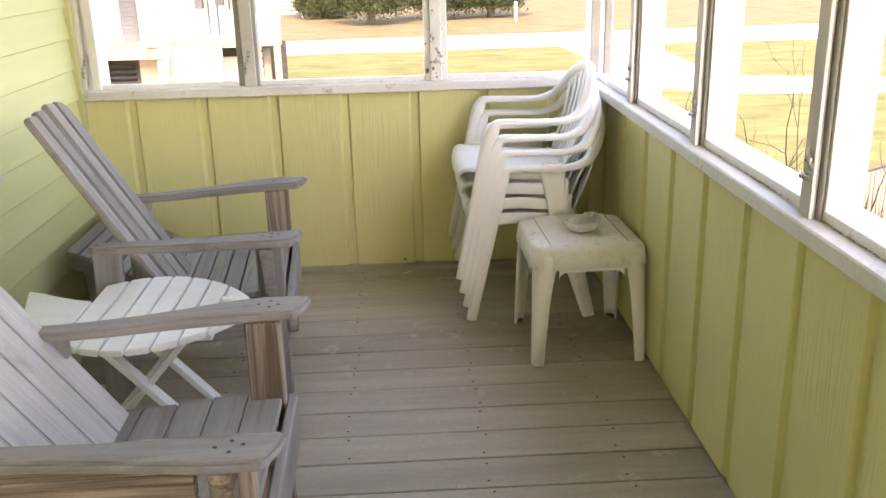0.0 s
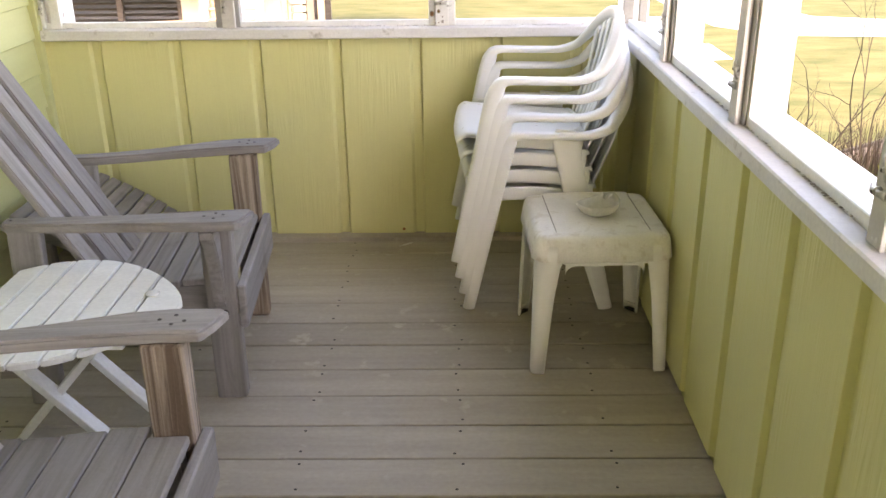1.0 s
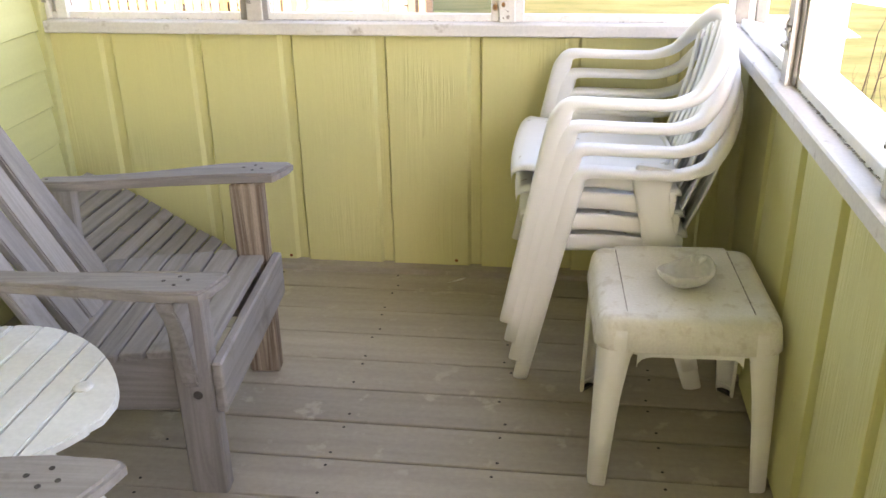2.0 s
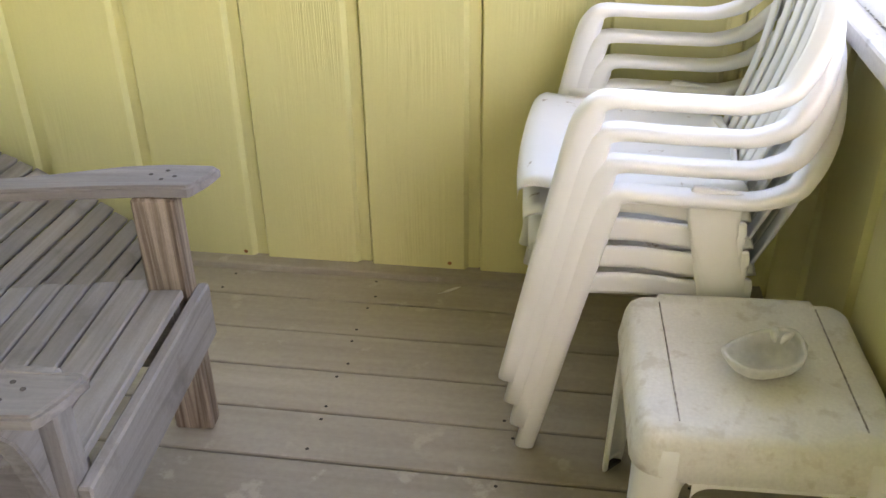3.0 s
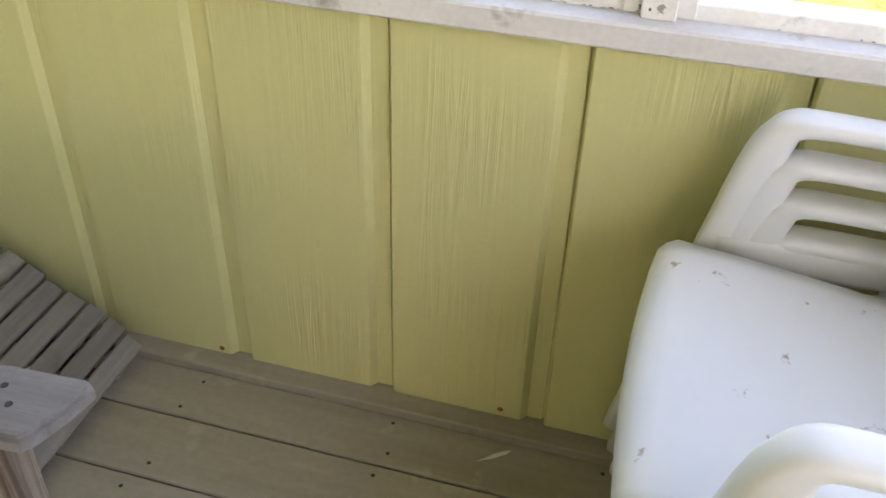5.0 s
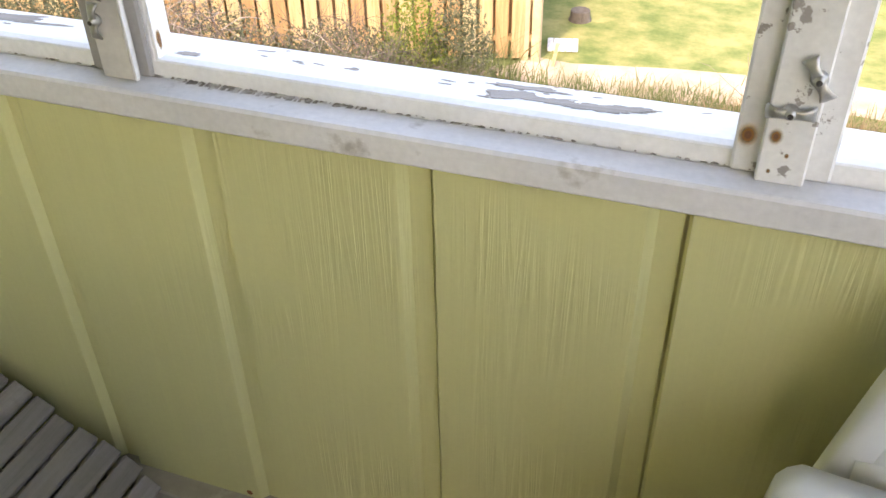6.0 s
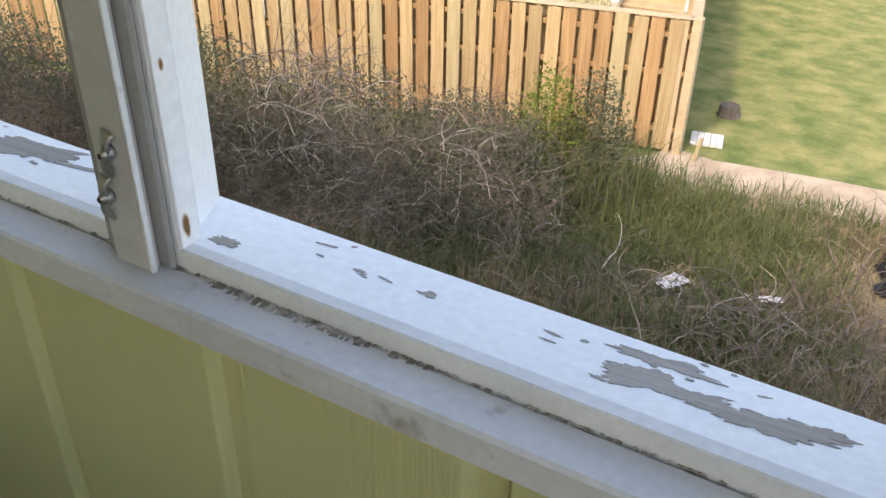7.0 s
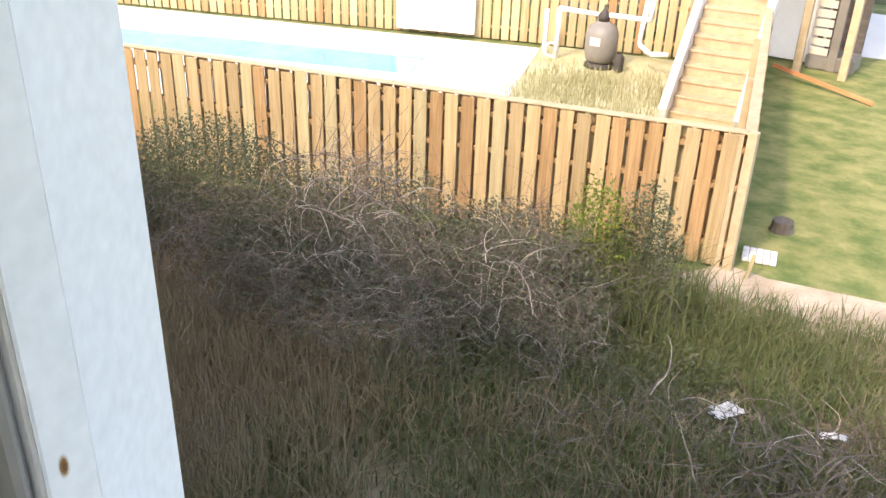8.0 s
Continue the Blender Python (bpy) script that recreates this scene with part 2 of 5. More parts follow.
def rust_halo(name):
    """Round stain, dark at its nail and fading to nothing at a radius of 1."""
    m = bpy.data.materials.new(name)
    m.use_nodes = True
    nt = m.node_tree
    n, link = nt.nodes, nt.links.new
    bsdf = n["Principled BSDF"]
    bsdf.inputs["Roughness"].default_value = 0.8
    co = n.new("ShaderNodeTexCoord")
    grad = n.new("ShaderNodeTexGradient")
    grad.gradient_type = "SPHERICAL"
    link(co.outputs["Object"], grad.inputs["Vector"])
    ramp = n.new("ShaderNodeValToRGB")
    ramp.color_ramp.elements[0].position, ramp.color_ramp.elements[1].position = 0.40, 0.78
    ramp.color_ramp.elements[0].color, ramp.color_ramp.elements[1].color = (0.62, 0.33, 0.09, 1), (0.13, 0.06, 0.03, 1)
    link(grad.outputs["Fac"], ramp.inputs[0])
    link(ramp.outputs[0], bsdf.inputs["Base Color"])
    edge = n.new("ShaderNodeMapRange")
    edge.interpolation_type = "SMOOTHSTEP"
    edge.inputs[1].default_value, edge.inputs[2].default_value = 0.1, 0.95
    link(grad.outputs["Fac"], edge.inputs[0])
    clear = n.new("ShaderNodeBsdfTransparent")
    mix = n.new("ShaderNodeMixShader")
    link(edge.outputs[0], mix.inputs[0])
    link(clear.outputs[0], mix.inputs[1])
    link(bsdf.outputs[0], mix.inputs[2])
    link(mix.outputs[0], n["Material Output"].inputs[0])
    return m


RUSTHALO = rust_halo("rust_halo")


def leafy(name, low, high):
    """Leaf or blade colour that changes from piece to piece, with some light passing through."""
    m = bpy.data.materials.new(name)
    m.use_nodes = True
    nt = m.node_tree
    n, link = nt.nodes, nt.links.new
    bsdf = n["Principled BSDF"]
    geo = n.new("ShaderNodeNewGeometry")
    ramp = n.new("ShaderNodeValToRGB")
    ramp.color_ramp.elements[0].color, ramp.color_ramp.elements[1].color = (*low, 1), (*high, 1)
    link(geo.outputs["Random Per Island"], ramp.inputs[0])
    link(ramp.outputs[0], bsdf.inputs["Base Color"])
    bsdf.inputs["Roughness"].default_value = 0.7
    bsdf.inputs["Specular IOR Level"].default_value = 0.2
    tr = n.new("ShaderNodeBsdfTranslucent")
    link(ramp.outputs[0], tr.inputs["Color"])
    mix = n.new("ShaderNodeMixShader")
    mix.inputs[0].default_value = 0.4
    link(bsdf.outputs[0], mix.inputs[1])
    link(tr.outputs[0], mix.inputs[2])
    link(mix.outputs[0], n["Material Output"].inputs[0])
    return m


DRYGRASS = leafy("dry_grass", (0.265, 0.200, 0.120), (0.325, 0.252, 0.155))
STALKS = leafy("dark_bare_stalk", (0.022, 0.018, 0.015), (0.085, 0.066, 0.052))
GREENGRASS = leafy("green_grass", (0.122, 0.148, 0.057), (0.160, 0.178, 0.074))
LEAF = leafy("bramble_leaf", (0.092, 0.102, 0.060), (0.145, 0.155, 0.092))
BRIGHTLEAF = leafy("bright_leaf", (0.09, 0.14, 0.025), (0.24, 0.28, 0.06))
OAKLEAF = leafy("oak_leaf", (0.040, 0.055, 0.026), (0.085, 0.105, 0.050))
STRAW = leafy("pale_straw_grass", (0.31, 0.30, 0.15), (0.42, 0.39, 0.215))


# ---- building blocks ----
def mesh_of(bm, name, material, smooth=False):
    bmesh.ops.recalc_face_normals(bm, faces=bm.faces)
    me = bpy.data.meshes.new(name)
    bm.to_mesh(me)
    bm.free()
    me.materials.append(material)
    if smooth:
        me.shade_smooth()
    return me


def part(name, bm, material, parent=None, label="", m=None, smooth=False):
    """One mesh object from a bmesh (or an existing mesh) under a thing or a part."""
    me = bm if isinstance(bm, bpy.types.Mesh) else mesh_of(bm, name, material, smooth)
    ob = new(name, me)
    if parent:
        ob.parent = parent
    if m is not None:
        ob.matrix_basis = m
    if label:
        ob["label"] = label
    return ob


def thing(name, label, category, m=None, group="", kind=""):
    ob = new(name)
    ob.empty_display_size = 0.1
    if m is not None:
        ob.matrix_basis = m
    return tagged(ob, label, category, group, kind)


def box(x0, x1, y0, y1, z0, z1, b=0.0):
    bm = bmesh.new()
    bmesh.ops.create_cube(bm, size=1.0)
    for v in bm.verts:
        v.co = Vector((x0 + (v.co.x + 0.5) * (x1 - x0), y0 + (v.co.y + 0.5) * (y1 - y0), z0 + (v.co.z + 0.5) * (z1 - z0)))
    if b:
        bmesh.ops.bevel(bm, geom=list(bm.edges), offset=b, segments=1, affect="EDGES")
    return bm


def slab(outline, z0, z1, b=0.0):
    """A plank of any outline (x, y), from z0 to z1, its rim eased by b."""
    bm = bmesh.new()
    vs = [bm.verts.new((x, y, z0)) for x, y in outline]
    face = bm.faces.new(vs)
    ext = bmesh.ops.extrude_face_region(bm, geom=[face])
    for v in ext["geom"]:
        if isinstance(v, bmesh.types.BMVert):
            v.co.z = z1
    bmesh.ops.recalc_face_normals(bm, faces=bm.faces)
    if b:
        rim = [e for e in bm.edges if abs(e.verts[0].co.z - e.verts[1].co.z) < 1e-6]
        bmesh.ops.bevel(bm, geom=rim, offset=b, segments=2, affect="EDGES")
    return bm


def smooth_rows(rows, steps):
    """Catmull-Rom between rows of numbers."""
    a = [np.array(r, float) for r in rows]
    a = [2 * a[0] - a[1]] + a + [2 * a[-1] - a[-2]]
    out = []
    for i in range(1, len(a) - 2):
        for k in range(steps):
            t = k / steps
            p0, p1, p2, p3 = a[i - 1], a[i], a[i + 1], a[i + 2]
            out.append(0.5 * (2 * p1 + (p2 - p0) * t + (2 * p0 - 5 * p1 + 4 * p2 - p3) * t * t + (3 * p1 - p0 - 3 * p2 + p3) * t ** 3))
    out.append(a[-2])
    return out


def loft(rows, sides=10, steps=4, power=0.55, bm=None):
    """Sweep a rounded section along rows of (x, y, z, side x, side y, side z, width, thickness)."""
    bm = bm or bmesh.new()
    pts = smooth_rows(rows, steps) if steps > 1 else [np.array(r, float) for r in rows]
    rings = []
    for i, r in enumerate(pts):
        a, c = pts[max(i - 1, 0)][:3], pts[min(i + 1, len(pts) - 1)][:3]
        tan = Vector(c - a).normalized()
        side = Vector(r[3:6])
        side = (side - tan * side.dot(tan)).normalized()
        nor = tan.cross(side)
        ring = []
        for k in range(sides):
            u = 2 * math.pi * (k + 0.5) / sides
            cu, su = math.cos(u), math.sin(u)
            cu = math.copysign(abs(cu) ** power, cu) * r[6] / 2
            su = math.copysign(abs(su) ** power, su) * r[7] / 2
            ring.append(bm.verts.new(Vector(r[:3]) + side * cu + nor * su))
        rings.append(ring)
    for a, c in zip(rings, rings[1:]):
        for k in range(sides):
            bm.faces.new((a[k], a[(k + 1) % sides], c[(k + 1) % sides], c[k]))
    bm.faces.new(rings[0][::-1])
    bm.faces.new(rings[-1])
    return bm


def lathe(profile, n=24, bm=None):
    """Turn (radius, height) pairs round z."""
    bm = bm or bmesh.new()
    rings = [[bm.verts.new((r * math.cos(2 * math.pi * k / n), r * math.sin(2 * math.pi * k / n), z)) for k in range(n)] for r, z in profile]
    for a, c in zip(rings, rings[1:]):
        for k in range(n):
            bm.faces.new((a[k], a[(k + 1) % n], c[(k + 1) % n], c[k]))
    bm.faces.new(rings[0][::-1])
    bm.faces.new(rings[-1])
    return bm


def rod(a, b, r, n=8):
    a, b = Vector(a), Vector(b)
    d = (b - a).normalized()
    s = d.orthogonal().normalized()
    return loft([(*a, *s, 2 * r, 2 * r), (*b, *s, 2 * r, 2 * r)], n, 1, 1.0)


def sheet(name, verts, faces, material, parent=None, label="", smooth=False):
    me = bpy.data.meshes.new(name)
    me.from_pydata(verts, [], faces)
    me.materials.append(material)
    if smooth:
        me.shade_smooth()
    ob = new(name, me)
    if parent:
        ob.parent = parent
    if label:
        ob["label"] = label
    return ob


def plank_m(a, b, up=(0, 0, 1)):
    """A pose whose x runs from a towards b, z as near to up as can be; its origin lies at a."""
    a, b = Vector(a), Vector(b)
    x = (b - a).normalized()
    y = Vector(up).cross(x).normalized()
    z = x.cross(y)
    return Matrix(((x.x, y.x, z.x, a.x), (x.y, y.y, z.y, a.y), (x.z, y.z, z.z, a.z), (0, 0, 0, 1)))


# ---- measures of the porch ----
XL, XR = -1.15, 1.06          # side walls
YB, YF = 0.0, -8.4            # garden wall and the far end behind
RAIL_B, RAIL_T = 0.811, 0.85  # the rail under the windows
HEAD, TOP = 2.08, 2.42        # window heads and ceiling
GROUND = -3.3
S = 0.305                     # siding pitch
THICK = 0.15

# ---- the porch: walls ----
CH = 0.034                    # channel between siding boards


def siding_panel(width, z0, z1):
    """One siding board: its left edge steps down square, its right edge slopes into the channel and runs on as a flat tongue."""
    bm = bmesh.new()
    prof = [(0.0, -0.008), (0.0, 0.008), (0.004, 0.014), (width - 0.014, 0.014), (width - 0.011, 0.0135), (width, 0.0), (width + CH - 0.0045, 0.0), (width + CH - 0.0045, -0.008)]
    lo = [bm.verts.new((x, -d, z0)) for x, d in prof]
    hi = [bm.verts.new((x, -d, z1)) for x, d in prof]
    for k in range(len(prof) - 1):
        bm.faces.new((lo[k], lo[k + 1], hi[k + 1], hi[k]))
    bm.faces.new(lo[::-1])
    bm.faces.new(hi)
    bm.faces.new((lo[-1], lo[0], hi[0], hi[-1]))
    return bm


wall_north = part("wall_north", box(XL - 0.1, XR + THICK, YB + 0.0225, YB + THICK - 0.01, -0.6, RAIL_B + 0.01), YELLOW)
tagged(wall_north, "pale yellow grooved wood siding below the garden windows", "wall", kind="structure")
wall_east = part("wall_east", box(XR + 0.0225, XR + THICK - 0.01, YF, YB + 0.005, -0.6, RAIL_B + 0.01), YELLOW)
tagged(wall_east, "yellow grooved wood siding below the road-side windows", "wall", kind="structure")
panel_mesh = mesh_of(siding_panel(S - CH, 0.0175, RAIL_B - 0.002), "siding_panel", YELLOW)
k = -4
while k * S < XR:
    x0 = k * S
    x1 = min(x0 + S - CH, XR - 0.004 - CH)
    if x1 > XL:
        if x0 < XL or x1 < x0 + S - CH:
            me = mesh_of(siding_panel(x1 - max(x0, XL), 0.018, RAIL_B - 0.002), "siding_panel", YELLOW)
        else:
            me = panel_mesh
        part("siding_panel", me, YELLOW, wall_north, m=pose(max(x0, XL), YB + 0.014, 0))
    k += 1
y = -0.045
while y > YF + 0.3:
    part("siding_panel", panel_mesh, YELLOW, wall_east, m=pose(XR + 0.014, y, 0, 0, 0, -90))
    y -= S + 0.004

# lap siding of the house wall
wall_west = part("wall_west", box(XL - 0.16, XL - 0.012, YF, YB + 0.02, -0.3, TOP), LAP)
tagged(wall_west, "pale yellow-green lap siding of the house", "wall", kind="structure")
lap = bmesh.new()
pr = [(0.0, 0.0), (0.019, 0.0), (0.021, 0.003), (0.008, 0.142), (0.0, 0.142)]
ends = [[lap.verts.new((dx, yy, dz)) for dx, dz in pr] for yy in (YF, YB - 0.004)]
for q in range(5):
    lap.faces.new((ends[0][q], ends[0][(q + 1) % 5], ends[1][(q + 1) % 5], ends[1][q]))
lap.faces.new(ends[0])
lap.faces.new(ends[1][::-1])
lap_mesh = mesh_of(lap, "lap_board", LAP)
for r in range(20):
    part("lap_board", lap_mesh, LAP, wall_west, m=pose(XL - 0.012, 0, -0.072 + r * 0.127))
corner_trim = part("trim_corner", box(XL - 0.005, XL + 0.026, YB - 0.03, YB + 0.005, 0.016, TOP, 0.003), LAP)
tagged(corner_trim, "narrow pale yellow corner trim strip", "trim", kind="structure")
# unseen end wall; its opening is added to light the porch from behind
wall_south = part("wall_south", box(XL - 0.16, XR + THICK, YF - 0.14, YF, -0.6, RAIL_B), YELLOW)
tagged(wall_south, "unseen yellow end wall, half open to let in light", "wall", kind="structure")
for x in (XL - 0.06, -0.04, XR + 0.06):
    part("window_post", box(x - 0.06, x + 0.06, YF - 0.13, YF - 0.01, RAIL_B, HEAD, 0.004), TRIM, wall_south)
# closes the west half to hold back part of that added light
part("end_panel", box(XL - 0.16, 0.10, YF - 0.12, YF - 0.02, RAIL_B, HEAD), YELLOW, wall_south)
part("window_head", box(XL - 0.16, XR + THICK, YF - 0.13, YF - 0.01, HEAD, TOP), TRIM, wall_south)
ceiling = part("ceiling", box(XL - 0.16, XR + THICK + 0.02, YF - 0.14, YB + THICK + 0.02, TOP, TOP + 0.08), CEILING)
tagged(ceiling, "grey painted board porch ceiling", "ceiling", kind="structure")


# ---- rails, sills, posts ----
def rail(name, m, length):
    """Nosed rail with the window sill behind it; x runs along, y towards the garden."""
    ob = thing(name, "white painted window rail with a peeling outer sill", "window sill", m, kind="structure")
    bm = box(0, length, -0.038, 0.012, RAIL_B, RAIL_T, 0.004)
    part("nosing", bm, GRIME, ob, "white rail nosing with grey scuffs")
    bm = box(0, length, 0.0125, 0.030, RAIL_T - 0.03, RAIL_T + 0.022, 0.002)
    part("riser", bm, TRIM, ob)
    bm = bmesh.new()
    prof = [(0.0305, RAIL_T - 0.05), (0.0305, RAIL_T + 0.0195), (0.150, RAIL_T - 0.008), (0.157, RAIL_T - 0.016), (0.157, RAIL_T - 0.05)]
    a = [bm.verts.new((0, y, z)) for y, z in prof]
    c = [bm.verts.new((length, y, z)) for y, z in prof]
    for q in range(5):
        bm.faces.new((a[q], a[(q + 1) % 5], c[(q + 1) % 5], c[q]))
    bm.faces.new(a[::-1])
    bm.faces.new(c)
    part("sill", bm, SILL, ob, "white sill with paint flaking off grey wood")
    rng = random.Random(len(name))
    verts, faces = [], []
    x = 0.02
    while x < length - 0.03:
        heavy = math.exp(-((x - 0.83) / 0.16) ** 2) if name == "sill_north" else 0.3
        dense = 0.9 * noise.noise((x * 6.0, 0.3, 0.0)) + 0.05 + 0.4 * heavy
        if rng.random() < 0.30 + dense:
            w, d, h = rng.uniform(0.002, 0.009), rng.uniform(0.001, 0.006) * (0.5 + max(0.0, dense) + 1.2 * heavy), rng.uniform(0.0004, 0.0022)
            y0 = 0.0124 - d
            b0 = len(verts)
            verts += [(x, 0.0124, RAIL_T), (x, y0, RAIL_T + 0.0002), (x + w, y0 + rng.uniform(-0.001, 0.002), RAIL_T + 0.0002), (x + w, 0.0124, RAIL_T), (x + w * 0.3, 0.0124, RAIL_T + h), (x + w * 0.8, 0.0124, RAIL_T + h * 0.6)]
            faces += [(b0, b0 + 1, b0 + 4), (b0 + 1, b0 + 2, b0 + 5, b0 + 4), (b0 + 2, b0 + 3, b0 + 5), (b0, b0 + 4, b0 + 5, b0 + 3)]
        x += rng.uniform(0.001, 0.008)
    sheet("mildew_line", verts, faces, MILDEW, ob, "dark speckled mildew along the joint")
    return ob


rail_north = rail("sill_north", pose(XL + 0.03, YB, 0), XR + THICK - XL - 0.02)
rail("sill_east", pose(XR, YB - 0.04, 0, 0, 0, -90), -YF - 0.05)


def wing_clip(parent, x, y, z, turn):
    clip = part("wing_clip", lathe([(0.009, 0), (0.010, 0.006), (0.006, 0.012), (0.004, 0.016)], 14), STEEL, parent,
                "small metal turn clip", pose(x, y, z, 90, 0, 0) @ pose(0, 0, 0, 0, 0, turn) @ Matrix.Scale(0.85, 4), True)
    bm = loft([(-0.027, 0, 0.005, 0, 1, 0, 0.021, 0.004), (-0.014, 0, 0.010, 0, 1, 0, 0.012, 0.006), (0, 0, 0.008, 0, 1, 0, 0.015, 0.006),
               (0.014, 0, 0.010, 0, 1, 0, 0.012, 0.006), (0.027, 0, 0.005, 0, 1, 0, 0.021, 0.004)], 8, 3, 0.7)
    part("wing", bm, STEEL, clip, smooth=True)
    part("screw_hole", lathe([(0.0035, 0.0), (0.0035, 0.0168), (0.001, 0.0172)], 10), DARK, clip, "dark screw head")


CLIPS = ((-0.004, 0.084, 3), (0.014, 0.122, 122))
CLIPS_UPRIGHT = ((-0.012, 0.078, 84), (0.002, 0.128, 76))


halo_mesh = mesh_of(lathe([(1.0, 0), (0.98, 0.0004), (0.01, 0.0006)], 20), "rust_stain", RUSTHALO)


def rust_mark(parent, m, wide, tall):
    part("rust_stain", halo_mesh, RUSTHALO, parent, "orange rust stain", m @ Matrix.Diagonal((wide, tall, 1, 1)))


def post(name, m, label, clips=CLIPS, strip=True, rust=True, taper=0.0, worn=False, depth=0.150, dull=False):
    """Window post: stiles and stop strip inside, deep white jamb towards the garden. y points outwards."""
    ob = thing(name, label, "window post", m, kind="structure")
    # dull posts carry the backlit shade in their strip and stile colours
    paint = PEEL if worn else SHADED_STRIP if dull else TRIM
    edge = SHADED_STILE if dull else paint
    face = 0.013 if dull else 0.031
    bm = box(-0.046, 0.046, face, depth, RAIL_T - 0.02, HEAD, 0.004)
    for v in bm.verts:
        if v.co.x > 0:
            v.co.x -= taper * max(0.0, v.co.y - 0.031) / 0.119
    part("jamb", bm, SILL, ob, "deep white painted jamb with rust spots")
    part("stop_bead", box(0.0455, 0.0476, face + 0.0002, face + 0.027, RAIL_T + 0.0225, HEAD, 0.0015), SILL, ob, "narrow white stop bead")
    part("stile", box(-0.050, -0.010, 0.004, face - 0.001, RAIL_T, HEAD, 0.003), edge, ob, "weathered stile painted dark for its backlit shade" if dull else "grey-white painted stile")
    part("stile", box(0.010, 0.040 if dull else 0.050, 0.004, face - 0.001, RAIL_T, HEAD, 0.003), edge, ob, "weathered stile painted dark for its backlit shade" if dull else "grey-white painted stile")
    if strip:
        part("stop_strip", box(-0.024, 0.024, -0.010, 0.0035, RAIL_T, HEAD, 0.002), paint, ob, "flat stop strip greyed for its backlit shade" if dull else "flat white stop strip")
        if dull:
            part("strip_edge", box(0.0242, 0.0275, -0.011, -0.004, RAIL_T, HEAD, 0.001), TRIM, ob, "narrow white edge of the stop strip")
        for dx, dz, w in ((-0.012, 0.054, 0.009), (-0.038, 0.044, 0.013), (0.002, 0.034, 0.003), (-0.012, 0.014, 0.003)) if worn else ():
            rust_mark(ob, pose(dx, -0.0102 if dx > -0.03 else 0.0038, RAIL_T + dz, 90, 0, 0), w, w * 1.3)
    if clips:
        for cx, cz, turn in clips:
            wing_clip(ob, cx, -0.010, RAIL_T + cz, turn)
        wing_clip(ob, 0.0, -0.010, RAIL_T + 0.75, 80)
    for sy, sz, w in () if not rust else ((0.009, 0.048, 0.0085), (0.010, 0.040, 0.006), (0.010, 0.21, 0.0045), (0.010, 0.40, 0.0022), (0.010, 0.56, 0.0025)):
        rust_mark(ob, pose(0.0478, face + sy, RAIL_T + sz, 0, 90, 0), w * 1.9, w * 0.8)
    return ob


POST_N = (-0.415, 0.385)
for x, clips in zip(POST_N, (CLIPS_UPRIGHT, CLIPS)):
    post("window_post", pose(x, YB, 0), "white painted window post with metal turn clips", clips, taper=0.078, worn=x > 0, dull=x < 0)
post("window_post", pose(XL + 0.05, YB, 0), "white painted window post beside the siding", CLIPS_UPRIGHT, False)
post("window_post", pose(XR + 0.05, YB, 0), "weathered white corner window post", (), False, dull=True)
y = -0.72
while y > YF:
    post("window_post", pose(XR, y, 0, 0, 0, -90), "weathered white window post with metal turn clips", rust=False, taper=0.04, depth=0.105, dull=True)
    y -= 0.735
head_n = part("trim_head_north", box(XL, XR + THICK, YB - 0.01, YB + THICK - 0.02, HEAD, TOP), TRIM)
tagged(head_n, "white painted window head", "trim", kind="structure")
head_e = part("trim_head_east", box(XR - 0.01, XR + THICK - 0.02, YF, YB - 0.012, HEAD, TOP), TRIM)
tagged(head_e, "white painted window head", "trim", kind="structure")


def paint_chip(x, y, length, width, turn, seed):
    """Ragged patch of bare wood where the sill paint has flaked off."""
    rng = random.Random(seed)
    n = 110 if length > 0.03 else 22
    rough = 0.03 if length > 0.03 else 0.3
    out = []
    for q in range(n):
        a = 2 * math.pi * q / n
        wob = 1 + 0.55 * noise.noise((math.cos(a) * 1.3 + seed * 3.1, math.sin(a) * 1.3, seed)) + 0.30 * noise.noise((math.cos(a) * 4 + seed, math.sin(a) * 4, 2.0)) + rng.uniform(-rough, rough)
        if length > 0.03:
            wob += 0.26 * noise.noise((math.cos(a) * 3.2 + seed, math.sin(a) * 3.2, 4.0)) + (0.07 if noise.noise((math.cos(a) * 5.5, math.sin(a) * 5.5, seed)) > 0 else -0.06)
        out.append((length / 2 * math.cos(a) * wob, width / 2 * math.sin(a) * wob))
    z = RAIL_T + 0.0195 - (y - 0.0305) * 0.0275 / 0.1195
    part("bare_patch", slab(out, 0.0, 0.0004), BAREWOOD, rail_north, "bare grey wood where paint flaked off", pose(x - XL - 0.03, y, z + 0.0004, -12.95, 0, 0) @ pose(0, 0, 0, 0, 0, turn))


CHIPS = ((0.076, 0.082, 0.062, 0.036, 8, 1), (0.090, 0.124, 0.095, 0.020, 0, 2), (0.128, 0.083, 0.062, 0.022, 8, 13), (0.178, 0.080, 0.105, 0.030, 6, 3), (0.215, 0.098, 0.065, 0.020, 14, 4),
         (-0.705, 0.103, 0.125, 0.058, 6, 5), (-0.615, 0.10, 0.06, 0.012, 12, 6), (-0.137, 0.096, 0.018, 0.012, 0, 7), (-0.215, 0.093, 0.014, 0.006, 10, 8), (-0.277, 0.122, 0.026, 0.004, 12, 9), (-0.352, 0.055, 0.034, 0.020, 0, 10))
for x, y, ln, wd, turn, seed in CHIPS:
    paint_chip(x, y, ln, wd, turn, seed)
chip_rng = random.Random(8)
